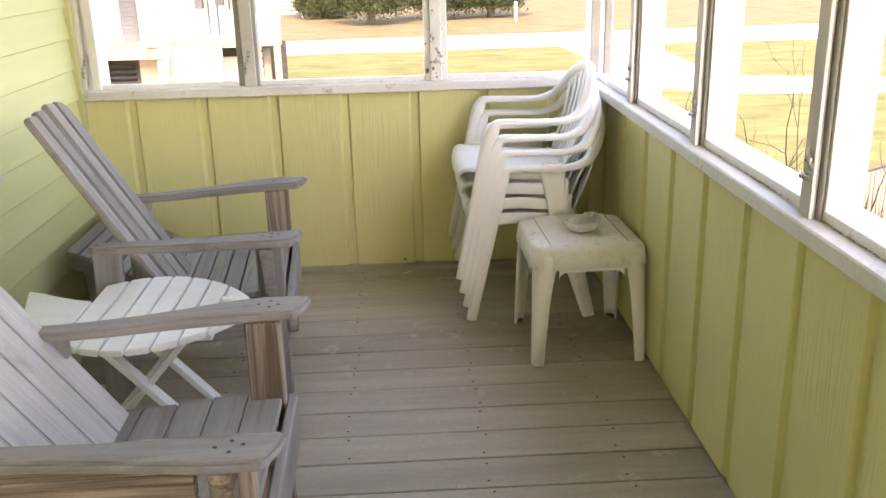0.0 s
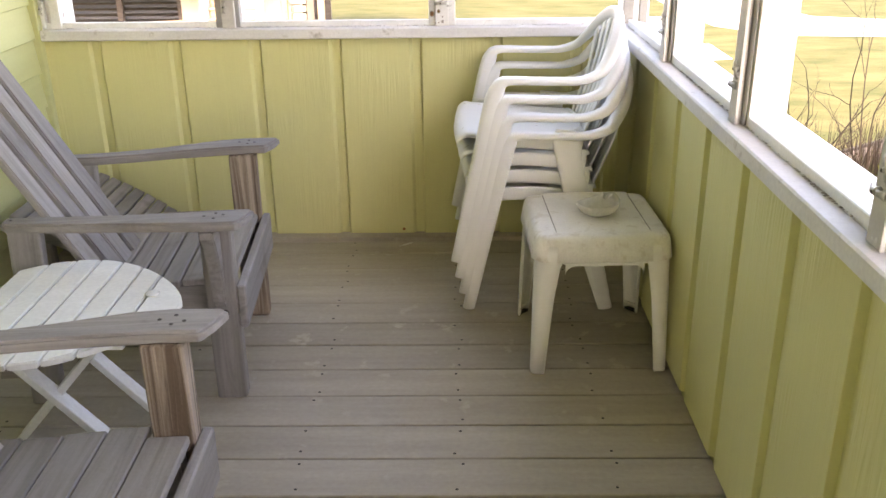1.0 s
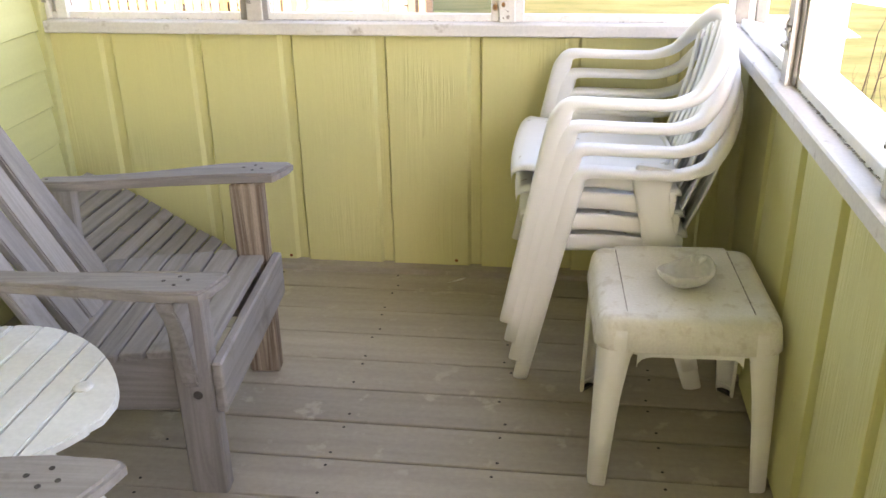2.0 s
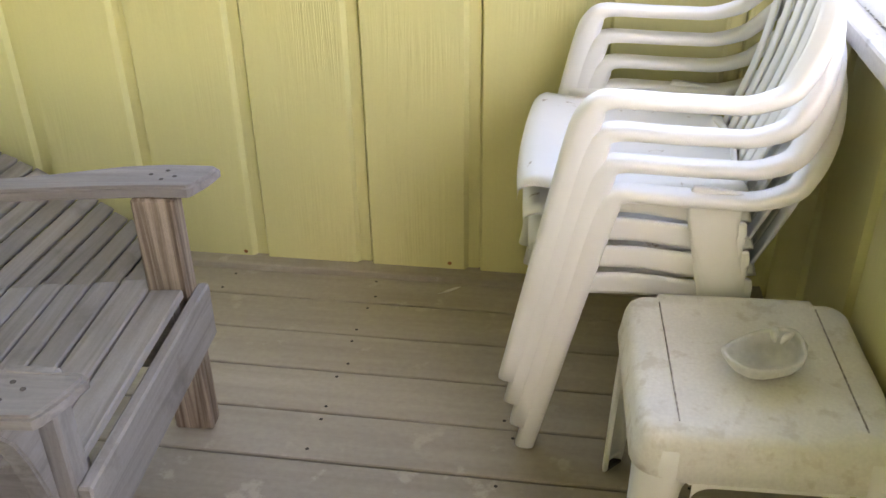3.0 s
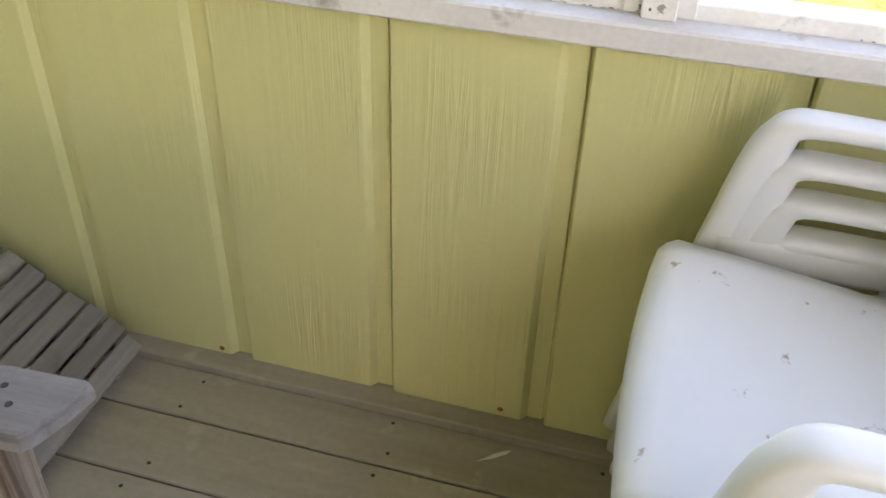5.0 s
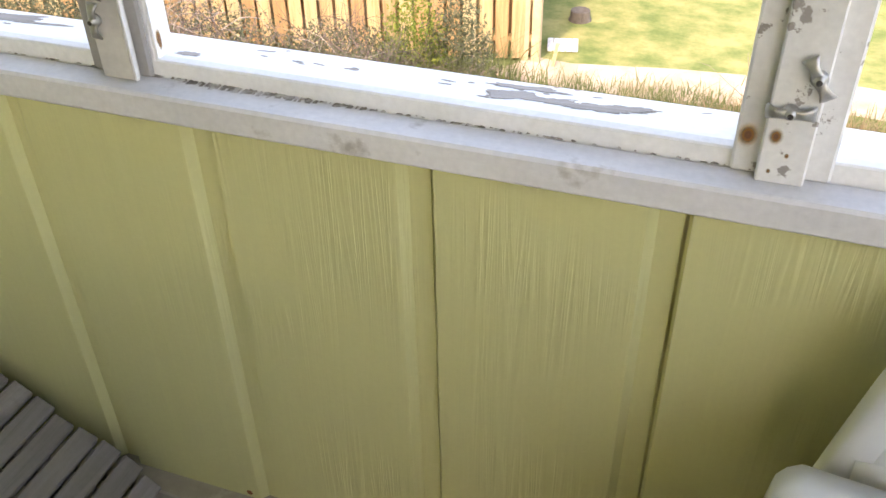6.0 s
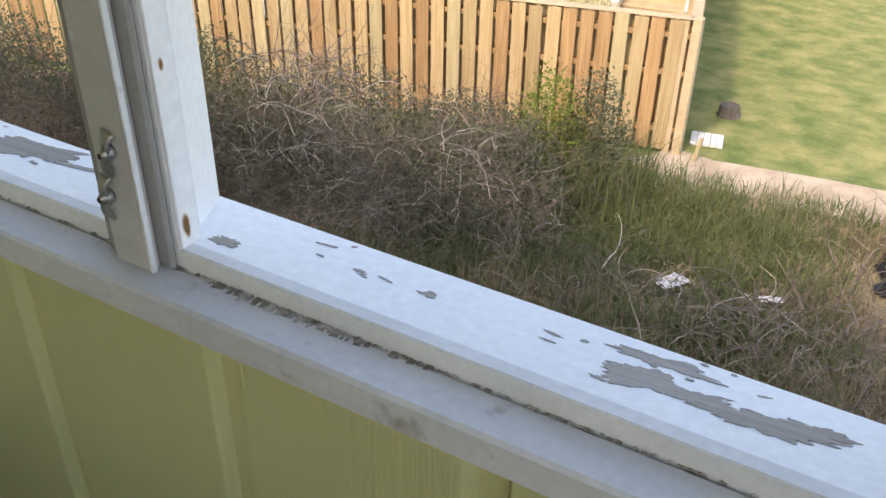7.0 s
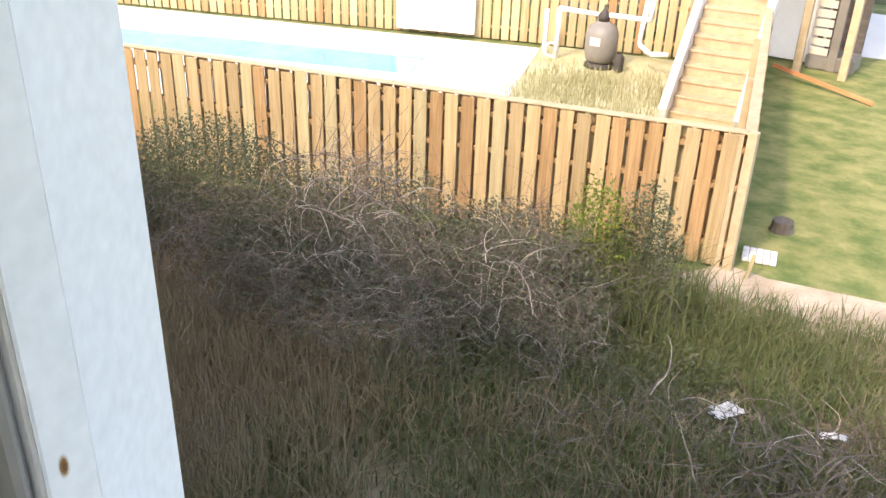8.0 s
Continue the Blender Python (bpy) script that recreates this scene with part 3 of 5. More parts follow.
for cx, cy, spread, many in ((0.11, 0.105, 0.085, 12), (-0.69, 0.095, 0.07, 10), (-0.15, 0.10, 0.06, 4), (-0.26, 0.118, 0.02, 2)):
    for q in range(many):
        paint_chip(cx + chip_rng.gauss(0, spread), min(0.145, max(0.04, cy + chip_rng.gauss(0, 0.02))), chip_rng.uniform(0.004, 0.018), chip_rng.uniform(0.002, 0.006), chip_rng.uniform(-15, 25), 20 + q + many * 7)

# ---- the house that the porch belongs to, and its roof ----
own = thing("beach_house", "yellow raised house that the porch is built on", "house", kind="structure")
part("house_wall", box(-11.0, XL - 0.17, -8.4, -0.4, GROUND, 3.0), LAP, own)
part("under_porch_wall", box(XL - 0.16, XR + 0.10, YF - 0.12, YB + 0.09, GROUND, -0.61), LAP, own)
# unseen roof; eave and ridge are placed to cast shade over the scrub
bm = bmesh.new()
rv = [bm.verts.new(c) for c in ((-11.5, -9.0, 2.62), (1.75, -9.0, 2.62), (1.75, 0.30, 2.62), (-11.5, 0.30, 2.62), (-11.5, -4.3, 5.2), (1.75, -4.3, 5.2))]
for f in ((0, 1, 5, 4), (2, 3, 4, 5), (0, 4, 3), (1, 2, 5), (3, 2, 1, 0)):
    bm.faces.new([rv[i] for i in f])
part("roof", bm, TANK, own, "unseen grey roof sized to shade the scrub")

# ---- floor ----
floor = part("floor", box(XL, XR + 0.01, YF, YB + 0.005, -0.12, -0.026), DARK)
tagged(floor, "worn grey painted plank floor with nail heads", "floor", kind="structure")
nail_mesh = mesh_of(lathe([(0.0042, 0), (0.0036, 0.0006), (0.001, 0.0004)], 8), "nail", DARK)
edges = [-0.045, -0.172] + [-0.172 - 0.1508 * q for q in range(1, 56)]
rng = random.Random(4)
for a, c in zip(edges, edges[1:]):
    if c < YF:
        break
    wid = a - c
    tilt = rng.uniform(-0.0012, 0.0012)
    bm = box(XL + 0.002, XR + 0.0135, -wid + 0.005, 0.0, -0.025, 0.0, 0.0025)
    plank = part("floor_board", bm, FLOOR, floor, m=pose(0, a, tilt - 0.001, 0, 0, 0))
    for x in (-0.79, -0.385, 0.03, 0.437, 0.82):
        for d in (0.024, wid - 0.03):
            if rng.random() < 0.9:
                part("nail", nail_mesh, DARK, plank, m=pose(x + rng.uniform(-0.012, 0.012), -d + rng.uniform(-0.006, 0.006), 0.0))
base = part("baseboard", box(XL + 0.03, XR - 0.001, -0.044, 0.0222, -0.024, 0.0165, 0.003), FLOOR)
tagged(base, "grey painted floor edge strip under the siding", "baseboard", kind="structure")


# ---- weathered adirondack chairs ----
def screw(parent, x, y, z, m=None):
    part("screw", screw_mesh, DARK, parent, m=m or pose(x, y, z))


bolt_mesh = mesh_of(lathe([(0.0105, 0), (0.0095, 0.002), (0.004, 0.0015)], 12), "bolt", DARK)
screw_mesh = mesh_of(lathe([(0.0045, 0), (0.004, 0.0008), (0.0015, 0.0004)], 8), "screw", DARK)


def board(name, parent, a, b, width, thick, material=None, up=(0, 0, 1), bev=0.004, label=""):
    length = (Vector(b) - Vector(a)).length
    bm = box(0, length, -width / 2, width / 2, -thick / 2, thick / 2, bev)
    return part(name, bm, material or GREYWOOD, parent, label, plank_m(a, b, up))


def adirondack(m, label, broad=False):
    """Slatted chair with a nearly level seat; when broad its boards are wide and stand close."""
    ob = thing("adirondack_chair", label, "chair", m, group="adirondack chairs")
    profile = [(-0.02, 0.340), (-0.2, 0.330), (-0.40, 0.312), (-0.66, 0.20), (-0.70, 0.06), (-0.60, 0.06), (-0.36, 0.18), (-0.02, 0.20)]
    near_wood = GREYWOOD if not broad else BROWNWOOD
    for s in (-1, 1):
        bm = slab([(x, z) for x, z in profile], -0.018, 0.018, 0.004)
        part("side_board", bm, GREYWOOD, ob, "", pose(0, s * 0.216, 0, 90, 0, 0))
        leg = board("front_leg", ob, (-0.042, s * 0.262, 0.0), (-0.042, s * 0.262, 0.562 if s > 0 else 0.540), 0.050, 0.084, near_wood if s < 0 else BROWNWOOD, (1, 0, 0), 0.005, "weathered knotty wood leg")
        part("bolt", bolt_mesh, DARK, leg, "dark bolt head", leg.matrix_basis.inverted() @ pose(-0.036, s * 0.288, 0.27, -90 * s, 0, 0))
        board("rear_leg", ob, (-0.56, s * (0.236 if s > 0 else 0.262), 0.0), (-0.535, s * (0.236 if s > 0 else 0.262), 0.535 if s < 0 else 0.552), 0.036, 0.085, GREYWOOD, (1, 0, 0))
        # bracket under the overhanging arm, curved down into the leg
        reach, up = (0.040, 0.024) if s > 0 else (0.086, 0.0)
        bracket = slab([(0.0, 0.538 + up), (0.0, 0.29), (0.014, 0.31), (0.2 * reach + 0.008, 0.37), (0.4 * reach + 0.006, 0.43), (0.7 * reach, 0.485), (reach - 0.003, 0.518 + up), (reach, 0.538 + up)], -0.018, 0.018, 0.004)
        part("arm_bracket", bracket, near_wood, ob, "", pose(-0.045, s * 0.2875, 0, 90, 0, 90 * s))
        # arm: broad paddle in front, narrow behind, its edges sweeping in
        mid, rear_mid, top = (0.284, 0.232, 0.588) if s > 0 else (0.336, 0.278, 0.566)
        edges = [(0.044 - 0.012 * s, -0.050), (0.055 - 0.014 * s, -0.040), (0.058, 0.0), (0.055 + 0.014 * s, 0.040), (0.044 + 0.012 * s, 0.050), (-0.04, 0.052), (-0.12, 0.050), (-0.19, 0.043), (-0.26, 0.036), (-0.34, 0.031), (-0.43, 0.029), (-0.52, 0.028), (-0.568, 0.028),
                 (-0.582, 0.018), (-0.582, -0.026), (-0.50, -0.029), (-0.38, -0.031), (-0.26, -0.035), (-0.16, -0.043), (-0.06, -0.050)]
        outline = [(x, s * (rear_mid + (mid - rear_mid) * min(1.0, max(0.0, (x + 0.55) / 0.5)) + w)) for x, w in edges]
        bm = slab(outline, top - 0.026, top, 0.006)
        for v in bm.verts:
            v.co.z -= 0.010 * max(0.0, (-0.12 - v.co.x) / 0.46) - 0.005 * math.sin((v.co.x + 0.2) * 7)
        arm = part("arm", bm, GREYWOOD, ob)
        for sx, sy in ((-0.025, -0.020), (-0.025, 0.018), (-0.052, 0.0), (-0.004, -0.006)):
            screw(arm, sx, s * (mid + sy), top + 0.005)
        screw(arm, -0.56, s * rear_mid, top - 0.012)
    # seat slats follow the side boards
    path = [(-0.005, 0.352), (-0.12, 0.347), (-0.25, 0.336), (-0.40, 0.322), (-0.46, 0.316)]
    fine = smooth_rows(path, 14)
    arc = np.concatenate([[0], np.cumsum([float(np.hypot(*(q - p))) for p, q in zip(fine, fine[1:])])])
    rng = random.Random(11)
    at, slats = 0.040, [0.083] * 5 if broad else [0.066, 0.066] + [0.054] * 5
    for wide in slats:
        mid = at + wide / 2 - 0.036
        p = [float(np.interp(mid, arc, [f[q] for f in fine])) for q in (0, 1)]
        d = [float(np.interp(mid + 0.035, arc, [f[q] for f in fine]) - np.interp(mid - 0.035, arc, [f[q] for f in fine])) for q in (0, 1)]
        nrm = Vector((-d[1], 0, d[0])).normalized()
        if nrm.z < 0:
            nrm = -nrm
        wobble = rng.uniform(-0.006, 0.006)
        half = 0.234 if p[0] > -0.1 else 0.268
        c = Vector((p[0], 0, p[1])) + nrm * (0.006 + rng.uniform(-0.001, 0.001))
        board("seat_slat", ob, c + Vector((0, -half + wobble, 0)), c + Vector((0, half + wobble, 0)), wide, 0.019, GREYWOOD, nrm, 0.003)
        at += wide + (0.003 if broad else 0.0065)
        if at > arc[-1] + 0.02:
            break
    board("front_apron", ob, (0.0125, -0.289, 0.288), (0.0125, 0.289, 0.288), 0.125, 0.024, GREYWOOD, (1, 0, 0), 0.004)
    # reclined back slats with clipped corners
    base, top = Vector((-0.325, 0, 0.285)), Vector((-0.745, 0, 0.945))
    if broad:
        for q in range(3):
            part("side_plank", box(-0.62, -0.10, -0.312, -0.290, 0.402 + q * 0.052, 0.451 + q * 0.052, 0.003), BROWNWOOD, ob, "brown side plank under the arm")
        base, top = Vector((-0.365, 0, 0.30)), Vector((-0.81, 0, 0.925))
    tilt = plank_m(base, top, (0.84, 0, 0.54))
    if broad:
        slats = [((i - 2) * 0.1, 0.0965, 0.79 - 0.011 * (i - 2) ** 2, 0.0) for i in range(5)]
    else:
        # racked over to one side, with a gap opening between the pairs
        slats = [(-0.112, 0.080, 0.770, -7.5), (-0.016, 0.074, 0.778, -7.5), (0.086, 0.070, 0.772, -4.8), (0.178, 0.072, 0.768, -5.6)]
    for i, (yy, w, ln, lean) in enumerate(slats):
        cut_a = 0.055 if i == 0 else 0.006
        cut_b = (0.05 if broad else 0.012) if i == len(slats) - 1 else 0.006
        corner = [(ln - cut_a * (1 - math.sin(a)), -w / 2 + cut_a * (1 - math.cos(a))) for a in (0.0, 0.4, 0.8, 1.2, 1.57)]
        outline = [(0, -w / 2)] + corner + [(ln, w / 2 - cut_b * 0.9), (ln - cut_b, w / 2), (0, w / 2)]
        part("back_slat", slab(outline, -0.011, 0.011, 0.004), PALEWOOD if broad else GREYWOOD, ob, "", tilt @ pose(0.5, yy, 0, 0, 0, lean) @ pose(-0.5, 0, 0))
    for d in (0.18, 0.50):
        bm = box(d - 0.03, d + 0.03, -0.235 if broad else -0.05, 0.235 if broad else 0.14, -0.036, -0.0115, 0.003)
        part("back_batten", bm, GREYWOOD, ob, "", tilt)
    return ob


adirondack(pose(-0.183, -0.948, 0, 0, 0, 4), "weathered grey wooden adirondack chair near the garden wall")
adirondack(pose(-0.075, -2.195, 0, 0, 0, 1), "weathered grey adirondack chair with broad seat boards beside a table", True)

# ---- slatted footrest between the chair and the garden wall ----
foot = thing("slatted_footrest", "weathered grey curved slatted footrest lying against the garden wall", "footrest")
curve = [(-0.535, 0.022), (-0.58, 0.058), (-0.629, 0.094), (-0.70, 0.133), (-0.77, 0.174), (-0.834, 0.216), (-0.903, 0.255), (-0.966, 0.288), (-1.08, 0.33)]
fine = smooth_rows(curve, 10)
arc = np.concatenate([[0], np.cumsum([float(np.hypot(*(q - p))) for p, q in zip(fine, fine[1:])])])
rng = random.Random(21)
at = 0.02
while at < arc[-1] - 0.02:
    p = [float(np.interp(at, arc, [f[q] for f in fine])) for q in (0, 1)]
    d = [float(np.interp(at + 0.02, arc, [f[q] for f in fine]) - np.interp(at - 0.02, arc, [f[q] for f in fine])) for q in (0, 1)]
    nrm = Vector((d[1], 0, -d[0])).normalized()
    if nrm.z < 0:
        nrm = -nrm
    w = rng.uniform(-0.008, 0.008)
    board("slat", foot, (p[0], -0.625 + w, p[1]), (p[0], -0.035 + w, p[1]), 0.042, 0.018, GREYWOOD, nrm, 0.003)
    at += 0.048
outline = [(x, z - 0.012) for x, z in curve] + [(-1.09, 0.24), (-0.95, 0.19), (-0.80, 0.10), (-0.70, 0.0), (-0.56, 0.0)]
for yy in (-0.12, -0.54):
    part("side_board", slab(outline, -0.016, 0.016, 0.003), GREYWOOD, foot, "", pose(0, yy, 0, 90, 0, 0))
for yy in (-0.16, -0.50):
    board("leg", foot, (-1.02, yy, 0.0), (-1.02, yy, 0.27), 0.03, 0.06, GREYWOOD, (1, 0, 0))

# ---- fish-shaped folding table ----
fish = thing("fish_table", "white painted fish-shaped slatted wooden folding table", "table", pose(-0.50, -1.555, 0))


def fish_half(x):
    """Half width of the fish body at x."""
    u = (x + 0.185) / 0.475
    if u < 0:
        return 0.085 + 0.10 * min(1.0, (-u) / 0.42) ** 1.3
    return max(0.0, 0.085 * (1 - u) ** 2 + 0.245 * math.sin(math.pi * min(1, 0.10 + 0.90 * u)) ** 0.62) if u < 1 else 0.0


xs = [-0.385, -0.185, -0.122, -0.059, 0.004, 0.067, 0.130, 0.193, 0.288]
for a, c in zip(xs, xs[1:]):
    n = 9
    up_edge, low_edge = [], []
    for q in range(n):
        x = a + 0.0025 + (c - a - 0.005) * q / (n - 1)
        h = fish_half(x)
        up_edge.append((x, h))
        low_edge.append((x, -h))
    if a == xs[0]:
        up_edge[0] = (up_edge[0][0] - 0.02, up_edge[0][1])
    outline = low_edge + up_edge[::-1]
    if c == xs[-1]:
        outline = [p for p in outline if abs(p[1]) > 0.003]
        outline.insert(len(low_edge) - 1, (c - 0.02, -0.055))
    if a == xs[0]:
        outline.append((a + 0.035, 0.0))
    part("table_slat", slab(outline, 0.432, 0.450, 0.003), WHITEWOOD, fish, "white tail board" if a == xs[0] else "")
part("eye", lathe([(0.017, 0), (0.018, 0.004), (0.012, 0.006), (0.002, 0.0055)], 20), WHITEWOOD, fish, "small white wooden eye disc", pose(0.205, 0.06, 0.449), True)
for yy in (-0.13, 0.13):
    part("top_batten", box(-0.16, 0.20, yy - 0.018, yy + 0.018, 0.412, 0.4315, 0.002), WHITEWOOD, fish)
for yy, s in ((-0.045, 1), (-0.022, -1), (0.165, 1), (0.142, -1)):
    board("leg", fish, (-0.02 + s * 0.195, yy, 0.012), (-0.02 - s * 0.165, yy, 0.420), 0.019, 0.042, WHITEWOOD, (0, 1, 0), 0.002)
part("leg_bolt", rod((-0.02, -0.06, 0.232), (-0.02, 0.18, 0.232), 0.004), STEEL, fish)


# ---- stacked resin chairs ----
def rim_point(a):
    """The rim that joins the two arms round the back, from one arm (0) to the other (pi)."""
    return (0.405 + 0.128 * math.sin(a) ** 0.8, -0.28 * math.cos(a), 0.606 + 0.164 * math.sin(a) ** 1.45)


def resin_chair(m, label):
    ob = thing("resin_chair", label, "chair", m, group="stacked resin chairs")
    half = [(0.0, -0.278, 0.0, 0, 1, 0, 0.032, 0.040), (0.042, -0.279, 0.2, 0, 1, 0, 0.036, 0.046), (0.088, -0.280, 0.42, 0, 1, 0, 0.040, 0.052), (0.116, -0.280, 0.545, 0, 1, 0, 0.044, 0.054),
            (0.130, -0.280, 0.583, 0, 1, 0, 0.047, 0.046), (0.143, -0.279, 0.600, 0, 1, 0, 0.050, 0.034), (0.170, -0.279, 0.606, 0, 1, 0, 0.053, 0.025), (0.25, -0.28, 0.604, 0, 1, 0, 0.053, 0.023), (0.33, -0.28, 0.603, 0, 1, 0, 0.051, 0.023), (0.385, -0.28, 0.604, 0, 1, 0, 0.048, 0.024)]
    rows = list(half)
    for k in range(1, 16):
        a = math.pi * k / 16
        p = rim_point(a)
        side = Vector((-math.sin(a), math.cos(a), 0)).normalized()
        rows.append((*p, *side, 0.026 + 0.02 * abs(math.cos(a)), 0.026 + 0.016 * math.sin(a)))
    for r in reversed(half):
        rows.append((r[0], -r[1], r[2], 0, -1, 0, r[6], r[7]))
    part("arm_frame", loft(rows, 12, 3, 0.6), PLASTIC, ob, "", smooth=True)
    # seat shell with rolled front
    bm = bmesh.new()
    nx, ny = 16, 14
    top, bot = [], []
    for i in range(nx + 1):
        u = i / nx
        row_t, row_b = [], []
        for j in range(ny + 1):
            v = 2 * j / ny - 1
            if u < 0.25:
                ang = (1 - u / 0.25) * radians(82)
                x = 0.035 - 0.044 * math.sin(ang)
                z = 0.432 - 0.042 * (1 - math.cos(ang)) - (0.012 if u < 0.05 else 0.0)
            else:
                w = (u - 0.25) / 0.75
                x = 0.035 + 0.385 * w
                z = 0.432 - 0.028 * w + 0.012 * w * w
            wide = 0.24 - 0.055 * max(0, (u - 0.35) / 0.65) ** 1.4 - 0.016 * max(0, 1 - u / 0.2) ** 1.5
            z += -0.010 * (1 - v * v) * min(1, u * 2) - 0.012 * abs(v) ** 8 * min(1, u * 3)
            row_t.append(bm.verts.new((x + (0.012 * v * v if u < 0.25 else 0), v * wide, z)))
            row_b.append(bm.verts.new((x + 0.010, v * (wide - 0.006), z - 0.010)))
        top.append(row_t)
        bot.append(row_b)
    for i in range(nx):
        for j in range(ny):
            bm.faces.new((top[i][j], top[i + 1][j], top[i + 1][j + 1], top[i][j + 1]))
            bm.faces.new((bot[i][j], bot[i][j + 1], bot[i + 1][j + 1], bot[i + 1][j]))
    for j in range(ny):
        bm.faces.new((top[0][j], top[0][j + 1], bot[0][j + 1], bot[0][j]))
        bm.faces.new((top[nx][j], bot[nx][j], bot[nx][j + 1], top[nx][j + 1]))
    for i in range(nx):
        bm.faces.new((top[i][0], bot[i][0], bot[i + 1][0], top[i + 1][0]))
        bm.faces.new((top[i][ny], top[i + 1][ny], bot[i + 1][ny], bot[i][ny]))
    part("seat", bm, SCUFFED, ob, "scuffed resin seat with a rolled front edge", smooth=True)
    for s in (-1, 1):
        rear = [(0.358, s * 0.274, 0.446, 1, 0, 0, 0.086, 0.014), (0.356, s * 0.276, 0.430, 1, 0, 0, 0.096, 0.017), (0.354, s * 0.278, 0.41, 1, 0, 0, 0.098, 0.020), (0.362, s * 0.280, 0.35, 1, 0, 0, 0.082, 0.022),
                (0.405, s * 0.282, 0.2, 1, 0, 0, 0.066, 0.026), (0.465, s * 0.285, 0.0, 1, 0, 0, 0.048, 0.03)]
        part("rear_leg", loft(rear, 12, 4, 0.5), PLASTIC, ob, "", smooth=True)
        skirt = [(0.085, s * 0.262, 0.404, 0, 1, 0, 0.014, 0.046), (0.2, s * 0.260, 0.408, 0, 1, 0, 0.014, 0.046), (0.275, s * 0.264, 0.404, 0, 1, 0, 0.014, 0.046), (0.315, s * 0.270, 0.404, 0, 1, 0, 0.014, 0.050), (0.345, s * 0.274, 0.404, 0, 1, 0, 0.012, 0.05)]
        part("side_skirt", loft(skirt, 8, 3, 0.5), PLASTIC, ob, "", smooth=True)
    # fan of back slats
    for i in range(7):
        yb = (i - 3) * 0.047
        yt = (i - 3) * 0.064
        a = math.acos(max(-1, min(1, -yt / 0.28)))
        tx, ty, tz = rim_point(a)
        bx = 0.425 - 0.35 * yb * yb
        mid = ((bx + tx) / 2 + 0.012, (yb + yt) / 2, (0.40 + tz) / 2)
        rows = [(bx, yb, 0.395, 0, 1, 0, 0.036, 0.009), (*mid, 0, 1, 0, 0.044, 0.009), (tx, ty, tz - 0.004, 0, 1, 0, 0.048, 0.010)]
        part("back_slat", loft(rows, 8, 5, 0.5), PLASTIC, ob, "", smooth=True)
    lower = [(0.400, -0.15, 0.402, 0, 0, 1, 0.03, 0.012), (0.412, -0.09, 0.402, 0, 0, 1, 0.036, 0.012), (0.42, 0, 0.40, 0, 0, 1, 0.036, 0.012), (0.412, 0.09, 0.402, 0, 0, 1, 0.036, 0.012), (0.400, 0.15, 0.402, 0, 0, 1, 0.03, 0.012)]
    part("back_rail", loft(lower, 8, 3, 0.5), PLASTIC, ob, "", smooth=True)
    return ob


STACK_X, STACK_Y = 0.474, -0.383
resin = resin_chair(pose(STACK_X, STACK_Y, 0.0), "white resin armchair at the bottom of a stack")
for lift, words in ((1, "white resin armchair second from the bottom of a stack"), (2, "white resin armchair third in a stack"), (3, "scuffed white resin armchair on top of a stack")):
    c = copy_thing(resin, pose(STACK_X - 0.013 * lift, STACK_Y, 0.0580 * lift))
    tagged(c, words)

# ---- resin side table with a shell on it ----
table = thing("side_table", "dusty white resin side table with four splayed legs", "table", pose(0.846, -0.892, 0, 0, 0, 2.0))


def rounded(hx, hy, r, n=6):
    out = []
    for cx, cy, a0 in ((hx - r, hy - r, 0), (-hx + r, hy - r, 90), (-hx + r, -hy + r, 180), (hx - r, -hy + r, 270)):
        for k in range(n + 1):
            a = radians(a0 + 90 * k / n)
            out.append((cx + r * math.cos(a), cy + r * math.sin(a)))
    return out


def corners(hx, hy, r):
    """Rounded rectangle with extra points where the centre of the top steps out past the corners."""
    pts = rounded(hx, hy, r)
    out = []
    for k, p in enumerate(pts):
        out.append(p)
        q = pts[(k + 1) % len(pts)]
        if abs(p[1] - q[1]) < 1e-6 and abs(p[0] - q[0]) > 0.1:
            s = math.copysign(1, p[0])
            out += [(s * 0.1365, p[1]), (s * 0.1315, p[1]), (-s * 0.1315, p[1]), (-s * 0.1365, p[1])]
    return out


def table_shell():
    """Moulded top: the middle stands a little proud of the four corners."""
    bm = bmesh.new()
    rings = []
    for grow, z in ((-0.036, 0.4315), (-0.022, 0.4305), (-0.011, 0.427), (-0.003, 0.420), (0.001, 0.409), (0.005, 0.385), (0.009, 0.357), (0.003, 0.355), (-0.004, 0.40), (-0.02, 0.418)):
        ring = []
        for x, y in corners(0.193 + grow, 0.194 + grow, 0.040 + grow):
            mid = abs(x) < 0.134
            ring.append(bm.verts.new((x, y + math.copysign(0.010, y) * mid, z - (0 if mid else 0.003))))
        rings.append(ring)
    n = len(rings[0])
    for a, c in zip(rings, rings[1:]):
        for k in range(n):
            bm.faces.new((a[k], a[(k + 1) % n], c[(k + 1) % n], c[k]))
    bm.faces.new(rings[0])
    bm.faces.new(rings[-1][::-1])
    return bm


part("tabletop", table_shell(), DUSTY, table, "dusty moulded top", smooth=True)
# thin dark line along each panel edge, reusing the rail joint's colour
for s in (-1, 1):
    part("panel_groove", box(s * 0.1345 - 0.0010, s * 0.1345 + 0.0010, -0.16, 0.16, 0.4290, 0.4312), MILDEW, table, "dark line along the groove beside the panel")


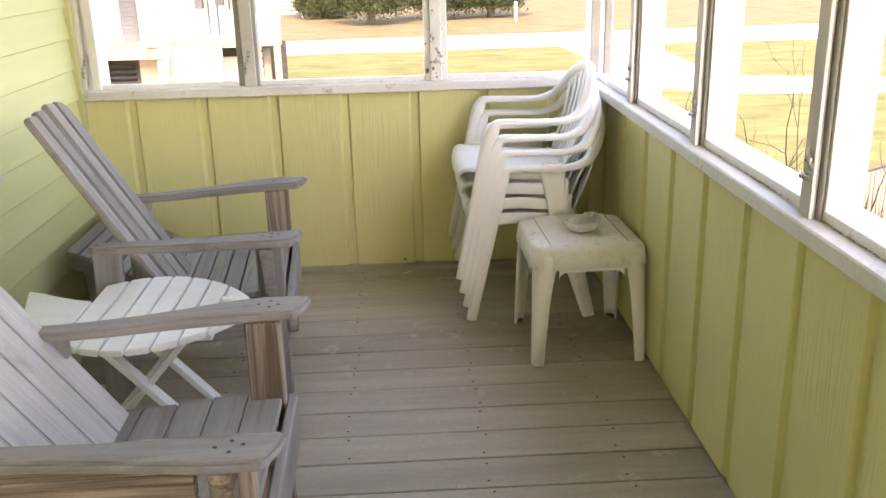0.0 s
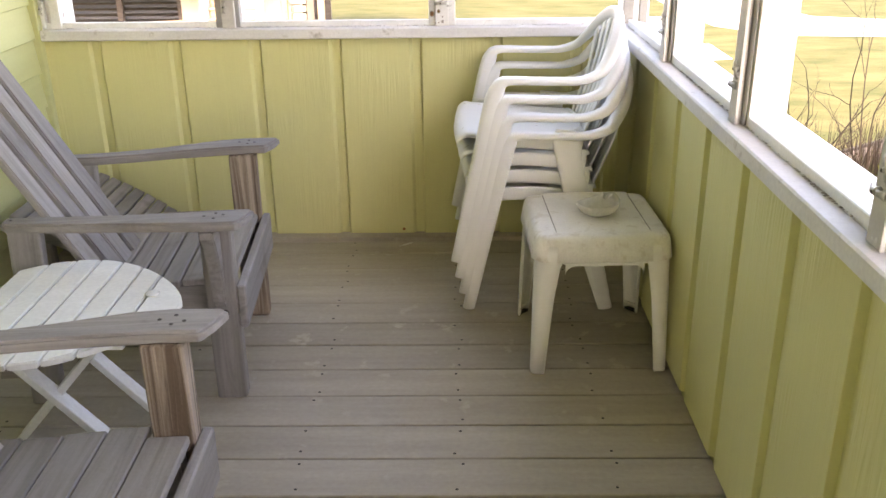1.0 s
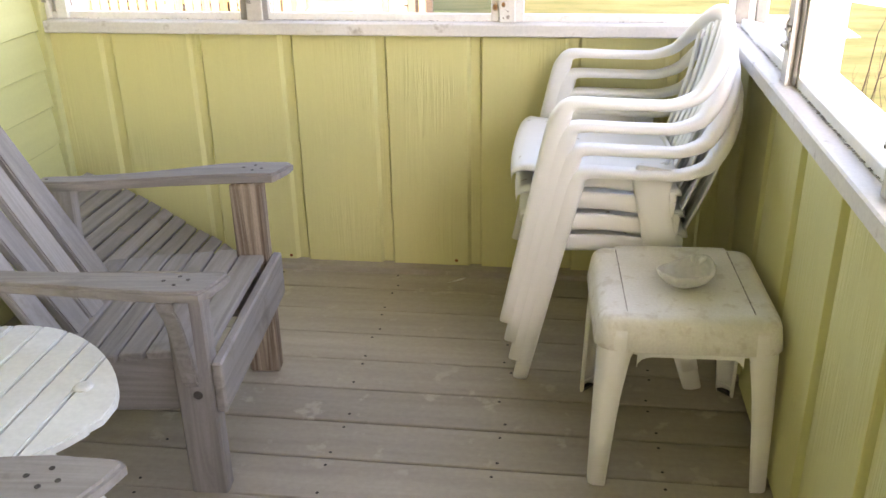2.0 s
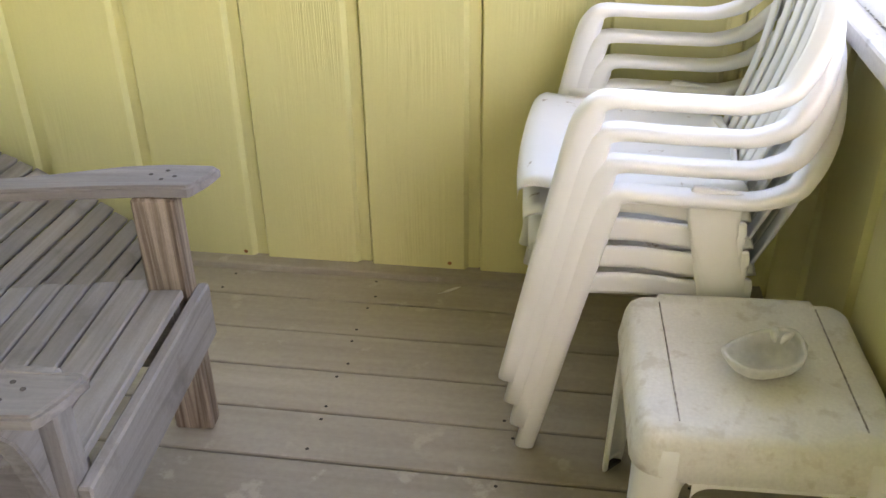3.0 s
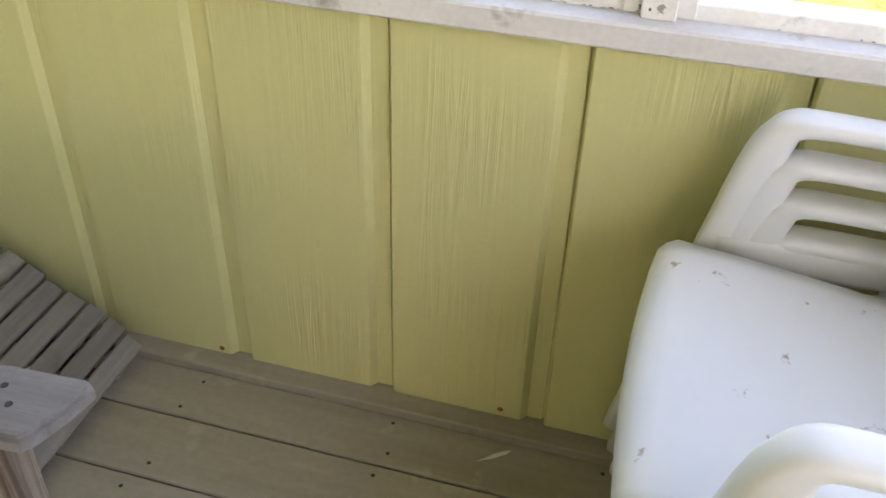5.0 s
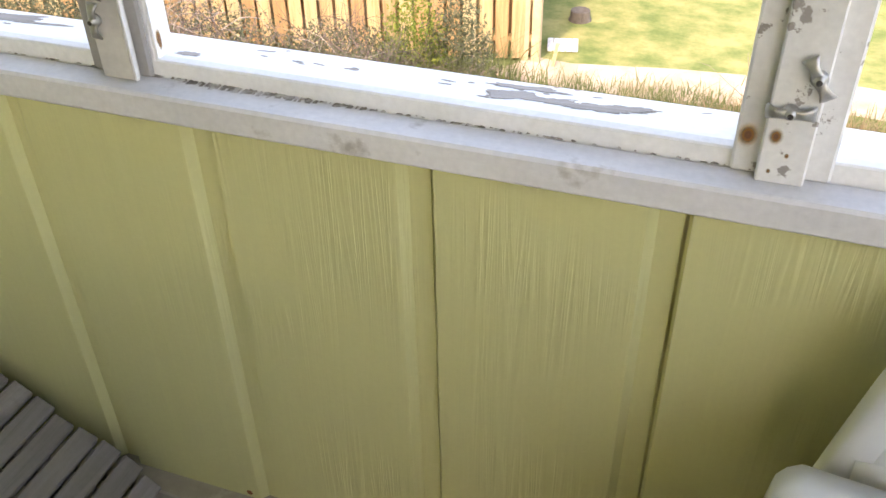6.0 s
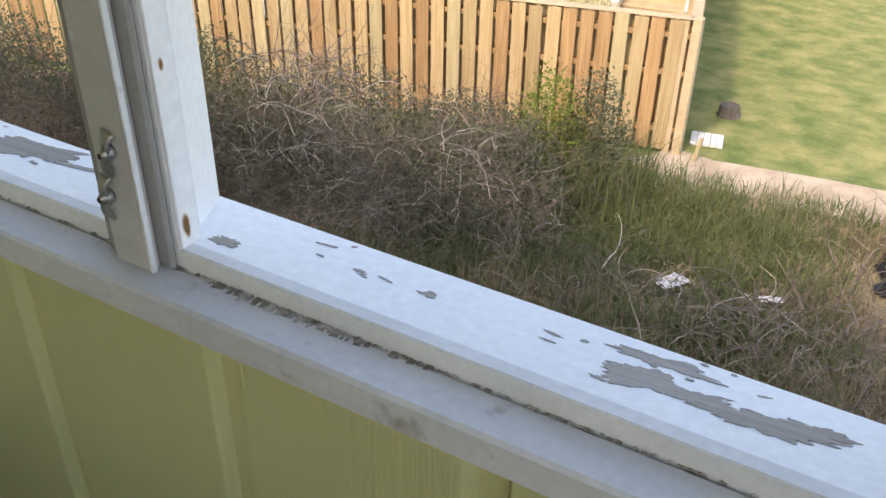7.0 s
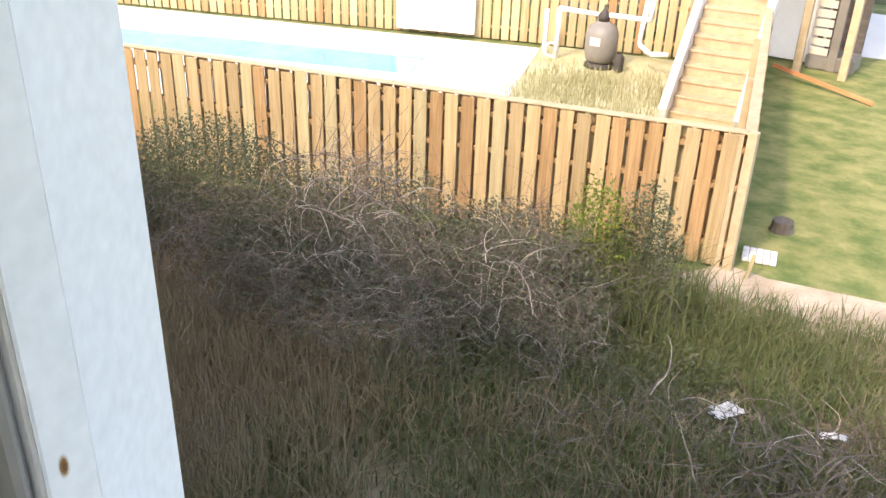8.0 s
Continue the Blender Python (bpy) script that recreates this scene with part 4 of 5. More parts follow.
def corner_leg(sx, sy):
    """Thin-walled leg of L section: two tapering flanges that meet in a rounded corner."""
    bm = bmesh.new()
    rings = []
    for z, w, out in ((0.400, 0.086, 0.199), (0.372, 0.080, 0.2025), (0.335, 0.066, 0.2045), (0.24, 0.054, 0.2075), (0.12, 0.045, 0.210), (0.0, 0.037, 0.212)):
        cut = 0.018 + 0.028 * z / 0.4
        arc = [(-cut + cut * math.sin(a), -cut + cut * math.cos(a)) for a in (0.0, 0.31, 0.63, 0.94, 1.26, 1.57)]
        outer = [(-w, 0.0)] + arc + [(0.0, -w)]
        inner = [(x - 0.006 if x > -w else x, y - 0.006 if y > -w else y) for x, y in reversed(outer)]
        rings.append([bm.verts.new((sx * (out - 0.011 + x), sy * (out + y), z)) for x, y in outer + inner])
    n = len(rings[0])
    for a, c in zip(rings, rings[1:]):
        for k in range(n):
            bm.faces.new((a[k], a[(k + 1) % n], c[(k + 1) % n], c[k]))
    bm.faces.new(rings[0][::-1])
    bm.faces.new(rings[-1])
    return bm


for sx in (-1, 1):
    for sy in (-1, 1):
        leg = part("leg", corner_leg(sx, sy), PLASTIC, table, smooth=True)
        for flip in (0, 1):
            rows = [(0.199 - 0.086, 0.400), (0.2045 - 0.066, 0.335), (0.2075 - 0.054, 0.24), (0.210 - 0.045, 0.12), (0.212 - 0.037, 0.004)]
            lip = [((sx * (a - 0.011), sy * (0.2105 + 0.013 * (0.4 - z) / 0.4 - 0.014), z) if not flip else (sx * (0.1995 + 0.011 * (0.4 - z) / 0.4 - 0.014), sy * a, z)) + (1 - flip, flip, 0, 0.004, 0.010) for a, z in rows[1:]]
            part("leg_lip", loft([(x, y, z, nx, ny, 0, w, d) for x, y, z, nx, ny, _, w, d in lip], 6, 2, 0.6), PLASTIC, leg)
        part("foot_bar", rod((sx * 0.166, sy * 0.206, 0.030), (sx * 0.195, sy * 0.178, 0.030), 0.003, 6), PLASTIC, leg)
        # dark plate put in the open foot in place of its inner shade
        part("foot_plug", slab([(sx * (0.199 - a), sy * (0.209 - b)) for a, b in ((0.004, 0.02), (0.02, 0.004), (0.036, 0.006), (0.006, 0.036))], 0.004, 0.012), DARK, leg, "dark plug standing in for the shade in the hollow foot")
# arched lower edge of each side, with a narrow rolled lip
for turn, half, off in ((0, 0.112, 0.205), (90, 0.118, 0.195), (180, 0.112, 0.205), (270, 0.118, 0.195)):
    arch = [(-half, 0.360), (-half, 0.318)] + [(-half + 0.030 - 0.030 * math.cos(radians(q)), 0.318 + 0.026 * math.sin(radians(q))) for q in (20, 45, 70, 90)]
    arch += [(-x, z) for x, z in reversed(arch)]
    part("apron_edge", slab(arch, -0.003, 0.003, 0.001), PLASTIC, table, "", pose(0, 0, 0, 0, 0, turn) @ pose(0, -off, 0, 90, 0, 0))
    part("apron_lip", box(-half - 0.008, half + 0.008, -off - 0.0065, -off + 0.0015, 0.351, 0.3565, 0.002), PLASTIC, table, "", pose(0, 0, 0, 0, 0, turn))
shell = thing("seashell_dish", "bleached oyster shell used as a dish on the resin table", "shell", pose(0.857, -0.918, 0.4325, 0, 0, 24))
bm = bmesh.new()
n = 44
rows = []
for r, z in ((0.018, 0.0), (0.034, 0.003), (0.050, 0.013), (0.060, 0.027), (0.0635, 0.036), (0.0610, 0.0385), (0.056, 0.034), (0.046, 0.020), (0.032, 0.011), (0.014, 0.008)):
    ring = []
    for k in range(n):
        a = 2 * math.pi * k / n
        rr = r * (1 + 0.06 * math.sin(2 * a + 1.1) + 0.03 * math.sin(5 * a + 0.4) + 0.012 * math.sin(13 * a + r * 60))
        fold = max(0.0, math.cos(a - 0.35)) ** 2
        lift = 1 + (0.62 * fold - 0.10 * math.cos(a - 0.35)) * (z > 0.009)
        rr *= 1 - 0.22 * fold * (z > 0.03)
        ring.append(bm.verts.new((rr * math.cos(a) * 1.10, rr * math.sin(a) * 0.84, z * lift)))
    rows.append(ring)
for a, c in zip(rows, rows[1:]):
    for k in range(n):
        bm.faces.new((a[k], a[(k + 1) % n], c[(k + 1) % n], c[k]))
bm.faces.new(rows[0][::-1])
bm.faces.new(rows[-1])
part("dish", bm, CERAMIC, shell, smooth=True)
for x, y, sz, tz, tip in ((0.040, 0.008, 0.014, 20, 52), (0.026, 0.024, 0.015, 60, 58)):
    bm = loft([(-sz, 0, 0.0, 0, 1, 0, 0.006, 0.005), (-sz * 0.2, 0, 0.005, 0, 1, 0, 0.013, 0.009), (sz * 0.7, 0, 0.004, 0, 1, 0, 0.010, 0.007), (sz, 0, 0.0, 0, 1, 0, 0.004, 0.004)], 8, 4, 0.9)
    part("shell_lobe", bm, CERAMIC, shell, "", pose(x, y, 0.046, 0, tip - 70, tz), True)

feather = thing("feather", "small white feather lying on the floor boards", "feather", pose(0.235, -0.085, 0.0015, 0, 0, 38))
bm = slab([(-0.028, 0.0), (-0.012, -0.005), (0.018, -0.004), (0.03, 0.0), (0.016, 0.0045), (-0.012, 0.004)], 0.0, 0.0015)
part("vane", bm, PAPER, feather)
part("quill", rod((-0.04, 0, 0.001), (0.02, 0, 0.0018), 0.0007, 6), PAPER, feather)
for x, z in ((-0.37, 0.03), (0.22, 0.035)):
    spot = part("trim_rust_nail", lathe([(0.006, 0), (0.004, 0.001), (0.001, 0.0015)], 10), RUST, None, "rusty nail head in the siding", pose(x, -0.0005, z, 90, 0, 0))
    tagged(spot, "", "nail", kind="structure")
wall_box = part("wall_box", box(XL + 0.006, XL + 0.05, -1.32, -0.965, 0.69, 1.02, 0.006), GLASS_BLUE)
tagged(wall_box, "pale blue metal box on the lap siding", "box")

# ---- outdoors: ground ----
G = GROUND
nrng = np.random.default_rng(5)


def flat(name, outline, z, material, label, category, kind="structure"):
    ob = sheet(name, [(x, y, z) for x, y in outline], [tuple(range(len(outline)))], material)
    return tagged(ob, label, category, kind=kind)


ground = flat("ground", [(-900, -900), (900, -900), (900, 900), (-900, 900)], G, LAWN, "mown yellow-green lawn reaching far away", "ground")
flat("ground_scrub", [(-14, 0.3), (2.6, 0.3), (2.2, 5.5), (0.6, 8.2), (-2.0, 8.6), (-9.5, 6.8), (-14, 5.9)], G + 0.006, SCRUB, "overgrown scrub earth below the porch", "ground")
yard = flat("ground_yard", [(-8.1, 10.0), (-4.6, 9.3), (-3.2, 12.6), (-4.3, 16.8), (-8.0, 15.9), (-7.0, 12.6)], G + 0.008, YARD, "pale straw yard beside the pool", "ground")
sand = flat("ground_sand", [(-2.1, 8.9), (-2.45, 8.3), (-1.75, 8.2), (-0.35, 8.25), (1.5, 8.5), (3.5, 8.3), (3.6, 8.95), (1.4, 9.25), (-0.45, 9.06), (-1.6, 8.85)], G + 0.011, SAND, "bare pale sand strip along the lawn", "ground")
flat("ground_roadside", [(-200, 24.8), (-3.0, 24.8), (2.5, 22.0), (4.2, 11.5), (7.0, 10.2), (200, 10.2), (200, 50), (30, 50), (-20, 47), (-200, 47)], G + 0.004, PATCHLAWN, "patchy green and tan grass towards the road", "ground")
flat("ground_far", [(-200, 46.5), (-20, 47.2), (10, 49.0), (30, 50.0), (200, 50.0), (200, 110), (-200, 110)], G + 0.009, DORMANT, "dormant tan grass beyond the road", "ground")
road = flat("road", [(-200, 39.8), (-20, 40.2), (10, 41.3), (30, 41.0), (200, 40), (200, 49.6), (30, 49.6), (10, 48.6), (-20, 46.9), (-200, 46.2)], G + 0.012, ROADM, "pale shell road beyond the lawn", "road")
drive = flat("road_drive", [(8.2, 41.4), (8.6, 33), (9.0, 27.0), (10.5, 25.0), (16, 24.2), (60, 21.4), (60, 24.4), (17, 27.4), (13.0, 29.0), (12.2, 32), (12.6, 41.4)], G + 0.018, ROADM, "pale driveway joining the road", "road")


# ---- grass and scrub ----
BARE = ((-1.25, 6.25, 0.3), (-0.42, 6.43, 0.24), (0.72, 7.45, 0.45))   # trodden spots with litter


def blades(name, n, area, height, spread, width, material, label, clump=0, lean=0.5):
    """Many thin curved blades, each of two quads and a tip, on one mesh."""
    x = nrng.uniform(area[0], area[1], n)
    y = nrng.uniform(area[2], area[3], n)
    if clump:
        cx, cy = nrng.uniform(area[0], area[1], clump), nrng.uniform(area[2], area[3], clump)
        pick = nrng.integers(0, clump, n)
        x = cx[pick] + nrng.normal(0, spread, n)
        y = cy[pick] + nrng.normal(0, spread, n)
    h = nrng.uniform(height[0], height[1], n)
    for bx, by, br in BARE:
        near = ((x - bx) / br) ** 2 + ((y - by + br * 0.7) / (br * 1.7)) ** 2 < 1
        h = np.where(near, np.minimum(h, 0.07), h)
    yaw = nrng.uniform(0, 2 * np.pi, n)
    bend = nrng.normal(0, lean, n) * h
    face = nrng.uniform(0, 2 * np.pi, n)
    wx, wy = np.cos(face) * width / 2, np.sin(face) * width / 2
    verts = np.zeros((n, 5, 3))
    for i, (u, w) in enumerate(((0, 1), (0, -1), (0.55, -0.8), (0.55, 0.8), (1, 0))):
        verts[:, i, 0] = x + np.cos(yaw) * bend * u * u + wx * w
        verts[:, i, 1] = y + np.sin(yaw) * bend * u * u + wy * w
        verts[:, i, 2] = G + h * u * (1 - 0.25 * u * np.minimum(1, np.abs(bend) / np.maximum(h, 0.01)))
    base = np.arange(n) * 5
    faces = [(b, b + 1, b + 2, b + 3) for b in base] + [(b + 3, b + 2, b + 4) for b in base]
    ob = sheet(name, verts.reshape(-1, 3).tolist(), faces, material)
    return tagged(ob, label, "grass", kind="stuff")


blades("dry_grass", 12000, (-7.5, -3.4, 2.6, 5.2), (0.14, 0.55), 0.24, 0.010, DRYGRASS, "tall dry tan grass in the scrub", 190, 0.45)
blades("dry_grass", 8000, (-12.0, -7.3, 2.2, 4.9), (0.2, 0.6), 0.24, 0.012, DRYGRASS, "tall dry tan grass in the scrub", 160, 0.5)
blades("dry_grass", 6500, (-3.8, 0.9, 2.2, 5.6), (0.12, 0.5), 0.16, 0.010, DRYGRASS, "dry tan grass tufts in the scrub", 150, 0.7)
blades("green_grass", 15000, (-4.0, 0.6, 2.2, 6.0), (0.10, 0.40), 0.20, 0.011, GREENGRASS, "olive grass tufts in the scrub", 190, 0.8)
blades("short_grass", 15000, (-9, 2.5, 1.2, 8.0), (0.04, 0.16), 0.3, 0.010, DRYGRASS, "short dry grass over the scrub earth", 0, 0.9)
blades("verge_grass", 2600, (-1.6, 3.0, 7.6, 8.4), (0.05, 0.26), 0.16, 0.010, GREENGRASS, "green weeds along the sand strip", 60, 0.7)
blades("meadow_grass", 9000, (-2.7, 0.0, 5.5, 7.8), (0.08, 0.34), 0.3, 0.012, GREENGRASS, "green grass in front of the fence end", 110, 0.9)
blades("weedy_grass", 3500, (-0.2, 2.6, 6.0, 8.0), (0.10, 0.4), 0.2, 0.010, DRYGRASS, "dry weeds beside the sand strip", 70, 0.7)
blades("tall_weeds", 1100, (-3.4, -2.0, 6.9, 7.8), (0.3, 1.0), 0.16, 0.011, GREENGRASS, "tall green weeds at the fence foot", 26, 0.6)
blades("yard_grass", 6000, (-7.0, -4.4, 9.8, 14.9), (0.06, 0.24), 0.35, 0.012, STRAW, "rough pale grass beside the pool paving", 160, 0.5)


def tangle(name, n, centre, size, length, radius, material, label, category="bramble", droop=0.8, wild=0.2):
    """Arching twigs: bent three-sided tubes thrown round a mound."""
    verts, faces = [], []
    steps = 7
    for _ in range(n):
        a = nrng.uniform(0, 2 * np.pi)
        rr = np.sqrt(nrng.uniform(0, 1))
        p = np.array([centre[0] + size[0] * rr * np.cos(a), centre[1] + size[1] * rr * np.sin(a), G + size[2] * (1 - rr ** 2) * nrng.uniform(0.15, 1.0)])
        d = nrng.normal(0, 1, 3)
        d[2] = abs(d[2]) * 0.7 + 0.1
        d /= np.linalg.norm(d)
        ln = nrng.uniform(*length)
        rad = radius * nrng.uniform(0.5, 1.5)
        curl = nrng.normal(0, 0.6, 3)
        b = len(verts)
        for s in range(steps + 1):
            s1 = np.cross(d, (0.3, 0.5, 0.81))
            s1 /= max(np.linalg.norm(s1), 1e-6)
            s2 = np.cross(d, s1)
            r = rad * (1 - 0.75 * s / steps)
            for k in range(3):
                u = 2 * np.pi * k / 3
                verts.append(tuple(p + (s1 * np.cos(u) + s2 * np.sin(u)) * r))
            p = p + d * ln / steps
            p[2] = max(p[2], G + 0.02)
            d = d + curl / steps * 2 + nrng.normal(0, wild, 3) + np.array([0, 0, -droop / steps])
            d /= np.linalg.norm(d)
        for s in range(steps):
            for k in range(3):
                faces.append((b + s * 3 + k, b + s * 3 + (k + 1) % 3, b + s * 3 + 3 + (k + 1) % 3, b + s * 3 + 3 + k))
    ob = sheet(name, verts, faces, material)
    return tagged(ob, label, category, kind="stuff")


def leaves(name, n, centre, size, leaf, material, label, category="bush", base=None, hollow=0.0, top=False):
    """Small folded leaves scattered through a mound, denser towards its skin."""
    a = nrng.uniform(0, 2 * np.pi, n)
    rr = np.maximum(np.sqrt(nrng.uniform(0, 1, n)), hollow)
    hmax = size[2] * np.sqrt(np.maximum(0, 1 - rr ** 2))
    z = (hmax * nrng.uniform(0.1, 1, n) ** 0.6)
    c = np.stack([centre[0] + size[0] * rr * np.cos(a), centre[1] + size[1] * rr * np.sin(a), (G if base is None else base) + z], 1)
    c += nrng.normal(0, 0.05, (n, 3)) * np.array(size).max() * 0.6
    c[:, 2] = np.maximum(c[:, 2], G + 0.02)
    d1 = nrng.normal(0, 1, (n, 3))
    d1 /= np.linalg.norm(d1, axis=1, keepdims=True)
    d2 = np.cross(d1, nrng.normal(0, 1, (n, 3)))
    d2 /= np.linalg.norm(d2, axis=1, keepdims=True)
    s = nrng.uniform(0.6, 1.4, (n, 1)) * leaf
    verts = np.stack([c - d1 * s, c + d2 * s * 0.45, c + d1 * s, c - d2 * s * 0.45], 1).reshape(-1, 3)
    faces = [(b, b + 1, b + 2, b + 3) for b in np.arange(n) * 4]
    ob = sheet(name, verts.tolist(), faces, material)
    return tagged(ob, label, category, kind="stuff")


tangle("bramble", 1000, (-4.8, 5.7), (1.5, 0.85, 1.75), (0.5, 1.2), 0.0045, TWIG, "tangled grey bare bramble twigs")
tangle("bramble", 620, (-3.35, 6.3), (0.95, 0.7, 1.35), (0.4, 1.0), 0.004, TWIG, "tangled grey bare bramble twigs")
tangle("bramble", 420, (-6.6, 5.2), (1.6, 0.8, 1.2), (0.5, 1.1), 0.0045, TWIG, "tangled grey bare bramble twigs")
tangle("bramble", 360, (-4.7, 5.6), (1.3, 0.7, 1.8), (0.3, 0.8), 0.0042, PALETWIG, "pale bleached bramble canes over the mound", droop=1.5, wild=0.30)
tangle("bramble", 190, (-3.3, 5.95), (0.9, 0.65, 1.35), (0.3, 0.8), 0.0042, PALETWIG, "pale bleached bramble canes over the mound", droop=1.5, wild=0.30)
tangle("bramble", 70, (-0.9, 5.6), (1.8, 0.9, 0.35), (0.3, 0.8), 0.005, PALETWIG, "pale dry canes lying in the grass", droop=1.0, wild=0.16)
tangle("bramble", 46, (0.5, 7.2), (0.6, 0.5, 0.6), (0.4, 0.9), 0.006, TWIG, "dry grey branches over the black bag", wild=0.12)
tangle("bramble", 320, (0.0, 5.6), (1.2, 0.9, 0.55), (0.4, 1.0), 0.005, TWIG, "dry twigs among the grass")
tangle("bramble", 120, (-1.9, 5.2), (1.3, 0.9, 0.5), (0.4, 0.9), 0.004, TWIG, "dry twigs among the grass")
tangle("bramble", 520, (-8.9, 5.35), (1.7, 0.75, 1.35), (0.5, 1.1), 0.0045, TWIG, "tangled dark bare bramble twigs along the fence")
tangle("bramble", 22, (-2.45, 8.1), (0.18, 0.15, 0.5), (0.3, 0.6), 0.006, PALETWIG, "pale dead stems at the foot of the fence", droop=-0.6, wild=0.1)
leaves("bramble_leaves", 9000, (-9.0, 5.5), (1.9, 0.7, 1.35), 0.024, LEAF, "small dull green bramble leaves along the fence")
leaves("bramble_leaves", 11000, (-4.6, 5.6), (1.9, 1.1, 1.45), 0.018, LEAF, "small dull green bramble leaves")
leaves("bramble_leaves", 26000, (-6.5, 5.85), (1.9, 0.6, 1.55), 0.019, LEAF, "small dull green bramble leaves against the fence")
leaves("bramble_leaves", 7000, (-5.0, 6.75), (1.4, 0.5, 1.2), 0.020, LEAF, "dull green bramble leaves between the mound and the fence")
leaves("bramble_leaves", 6500, (-3.7, 7.15), (1.1, 0.45, 0.95), 0.020, LEAF, "dull green bramble leaves against the fence")
tangle("bramble", 260, (-3.6, 7.1), (1.1, 0.4, 0.95), (0.3, 0.8), 0.004, TWIG, "bare twigs against the fence")
leaves("bramble_leaves", 5500, (-3.3, 6.3), (1.0, 0.75, 1.25), 0.020, LEAF, "small dull green bramble leaves")
leaves("weed_leaves", 3200, (-2.98, 7.3), (0.42, 0.28, 1.4), 0.022, BRIGHTLEAF, "bright yellow-green weeds against the fence")
leaves("weed_leaves", 3600, (-2.55, 7.45), (0.42, 0.3, 1.35), 0.022, LEAF, "green weeds against the fence")
leaves("weed_leaves", 1500, (-2.2, 6.3), (1.1, 0.7, 0.3), 0.024, LEAF, "low green weeds in the scrub")
tangle("weed_stems", 90, (-2.6, 7.1), (0.7, 0.35, 1.2), (0.3, 0.8), 0.004, TWIG, "thin weed stems against the fence", "weed", droop=-0.4)


limb = thing("fallen_limb", "grey fallen tree limb lying in the brambles", "branch")
part("bough", loft([(-11.4, 6.0, G + 0.85, 0, 0, 1, 0.16, 0.16), (-10.2, 5.45, G + 0.66, 0, 0, 1, 0.13, 0.13), (-9.0, 5.0, G + 0.5, 0, 0, 1, 0.10, 0.10), (-7.9, 4.7, G + 0.3, 0, 0, 1, 0.06, 0.06), (-7.3, 4.5, G, 0, 0, 1, 0.03, 0.03)], 9, 4, 1.0), PALETWIG, limb, smooth=True)
for q, (x, y, z) in enumerate(((-10.0, 5.4, 0.66), (-9.2, 5.1, 0.52), (-8.6, 4.95, 0.44))):
    part("side_branch", loft([(x, y, G + z, 0, 0, 1, 0.06, 0.06), (x - 0.3, y - 0.2, G + z + 0.5, 0, 0, 1, 0.04, 0.04), (x - 0.25, y - 0.3, G + z + 0.95, 0, 0, 1, 0.015, 0.015)], 7, 3, 1.0), PALETWIG, limb, smooth=True)


# ---- neighbour's pine fence ----
def fence(a, b, height, label, pitch=0.188, wide=0.15, both=True):
    a, b = Vector((*a, G)), Vector((*b, G))
    length = (b - a).length
    ob = thing("board_fence", label, "fence", plank_m(a, b), group="pine fences")
    rng = random.Random(int(length * 100))
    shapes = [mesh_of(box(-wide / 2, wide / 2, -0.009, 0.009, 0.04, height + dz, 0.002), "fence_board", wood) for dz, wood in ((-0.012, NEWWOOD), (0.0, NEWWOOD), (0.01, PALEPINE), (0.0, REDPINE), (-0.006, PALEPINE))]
    n = int(length / pitch)
    for i in range(n):
        x = (i + 0.5) * pitch
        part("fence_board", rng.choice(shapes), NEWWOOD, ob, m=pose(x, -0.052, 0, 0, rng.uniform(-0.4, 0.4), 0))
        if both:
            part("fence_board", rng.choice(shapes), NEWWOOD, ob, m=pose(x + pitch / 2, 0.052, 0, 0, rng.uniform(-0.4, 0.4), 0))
    for z in (0.25, 0.92, height - 0.2):
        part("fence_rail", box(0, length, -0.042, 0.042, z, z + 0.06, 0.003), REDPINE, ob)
    part("cap_rail", box(0, length, -0.05, 0.068, height + 0.012, height + 0.03, 0.003), DECKWOOD, ob)
    x = 0.0
    while x <= length + 0.01:
        part("fence_post", box(x - 0.045, x + 0.045, 0.064, 0.15, 0, height, 0.004), DECKWOOD, ob)
        x += length / max(1, round(length / 2.4))
    return ob


FA, FB = (-13.5, 6.12), (-2.06, 8.83)
fence(FA, FB, 1.54, "new pine board fence in front of the neighbour's pool")
fence(FB, (-4.02, 17.0), 1.54, "new pine board fence beside the neighbour's lawn")
fence((-22.0, 11.2), (-8.1, 15.9), 1.8, "sunlit pine board fence behind the pool", both=False)
fence((-8.1, 15.9), (-4.7, 16.9), 1.8, "sunlit pine board fence behind the pool pump", both=False)
end_post = part("fence_post", box(-0.05, 0.05, -0.05, 0.05, 0, 1.58, 0.005), DECKWOOD, None, "", pose(FB[0] + 0.03, FB[1] - 0.02, G))
tagged(end_post, "pine corner post of the fence", "post")
gate = part("white_gate", box(0, 1.62, -0.03, 0.03, 0.12, 1.5, 0.01), PVC, None, "", plank_m((-10.8, 14.88, G), (-9.2, 15.43, G)) @ pose(0, -0.09, 0))
tagged(gate, "plain white panel on the pool fence", "gate")

# ---- pool ----
flat("pavement_pool", [(-22, 8.2), (-13, 8.6), (-8.0, 10.2), (-6.9, 12.6), (-7.9, 15.6), (-22, 11.1)], G + 0.02, CONCRETE, "bright white concrete round the pool", "pavement")
pool = thing("swimming_pool", "blue swimming pool in white concrete", "pool", plank_m((-9.0, 12.85, G), (-14.6, 10.87, G)), kind="structure")
part("water", box(0, 9.0, -0.66, 0.40, -0.02, 0.034, 0), WATER, pool, "clear blue pool water")
part("coping", box(-0.15, 9.1, 0.42, 0.56, 0.0, 0.05, 0.01), CONCRETE, pool)
part("tile_line", box(0, 9.0, -0.72, -0.665, 0.0, 0.048, 0.004), POOL, pool, "blue tile edge of the pool")

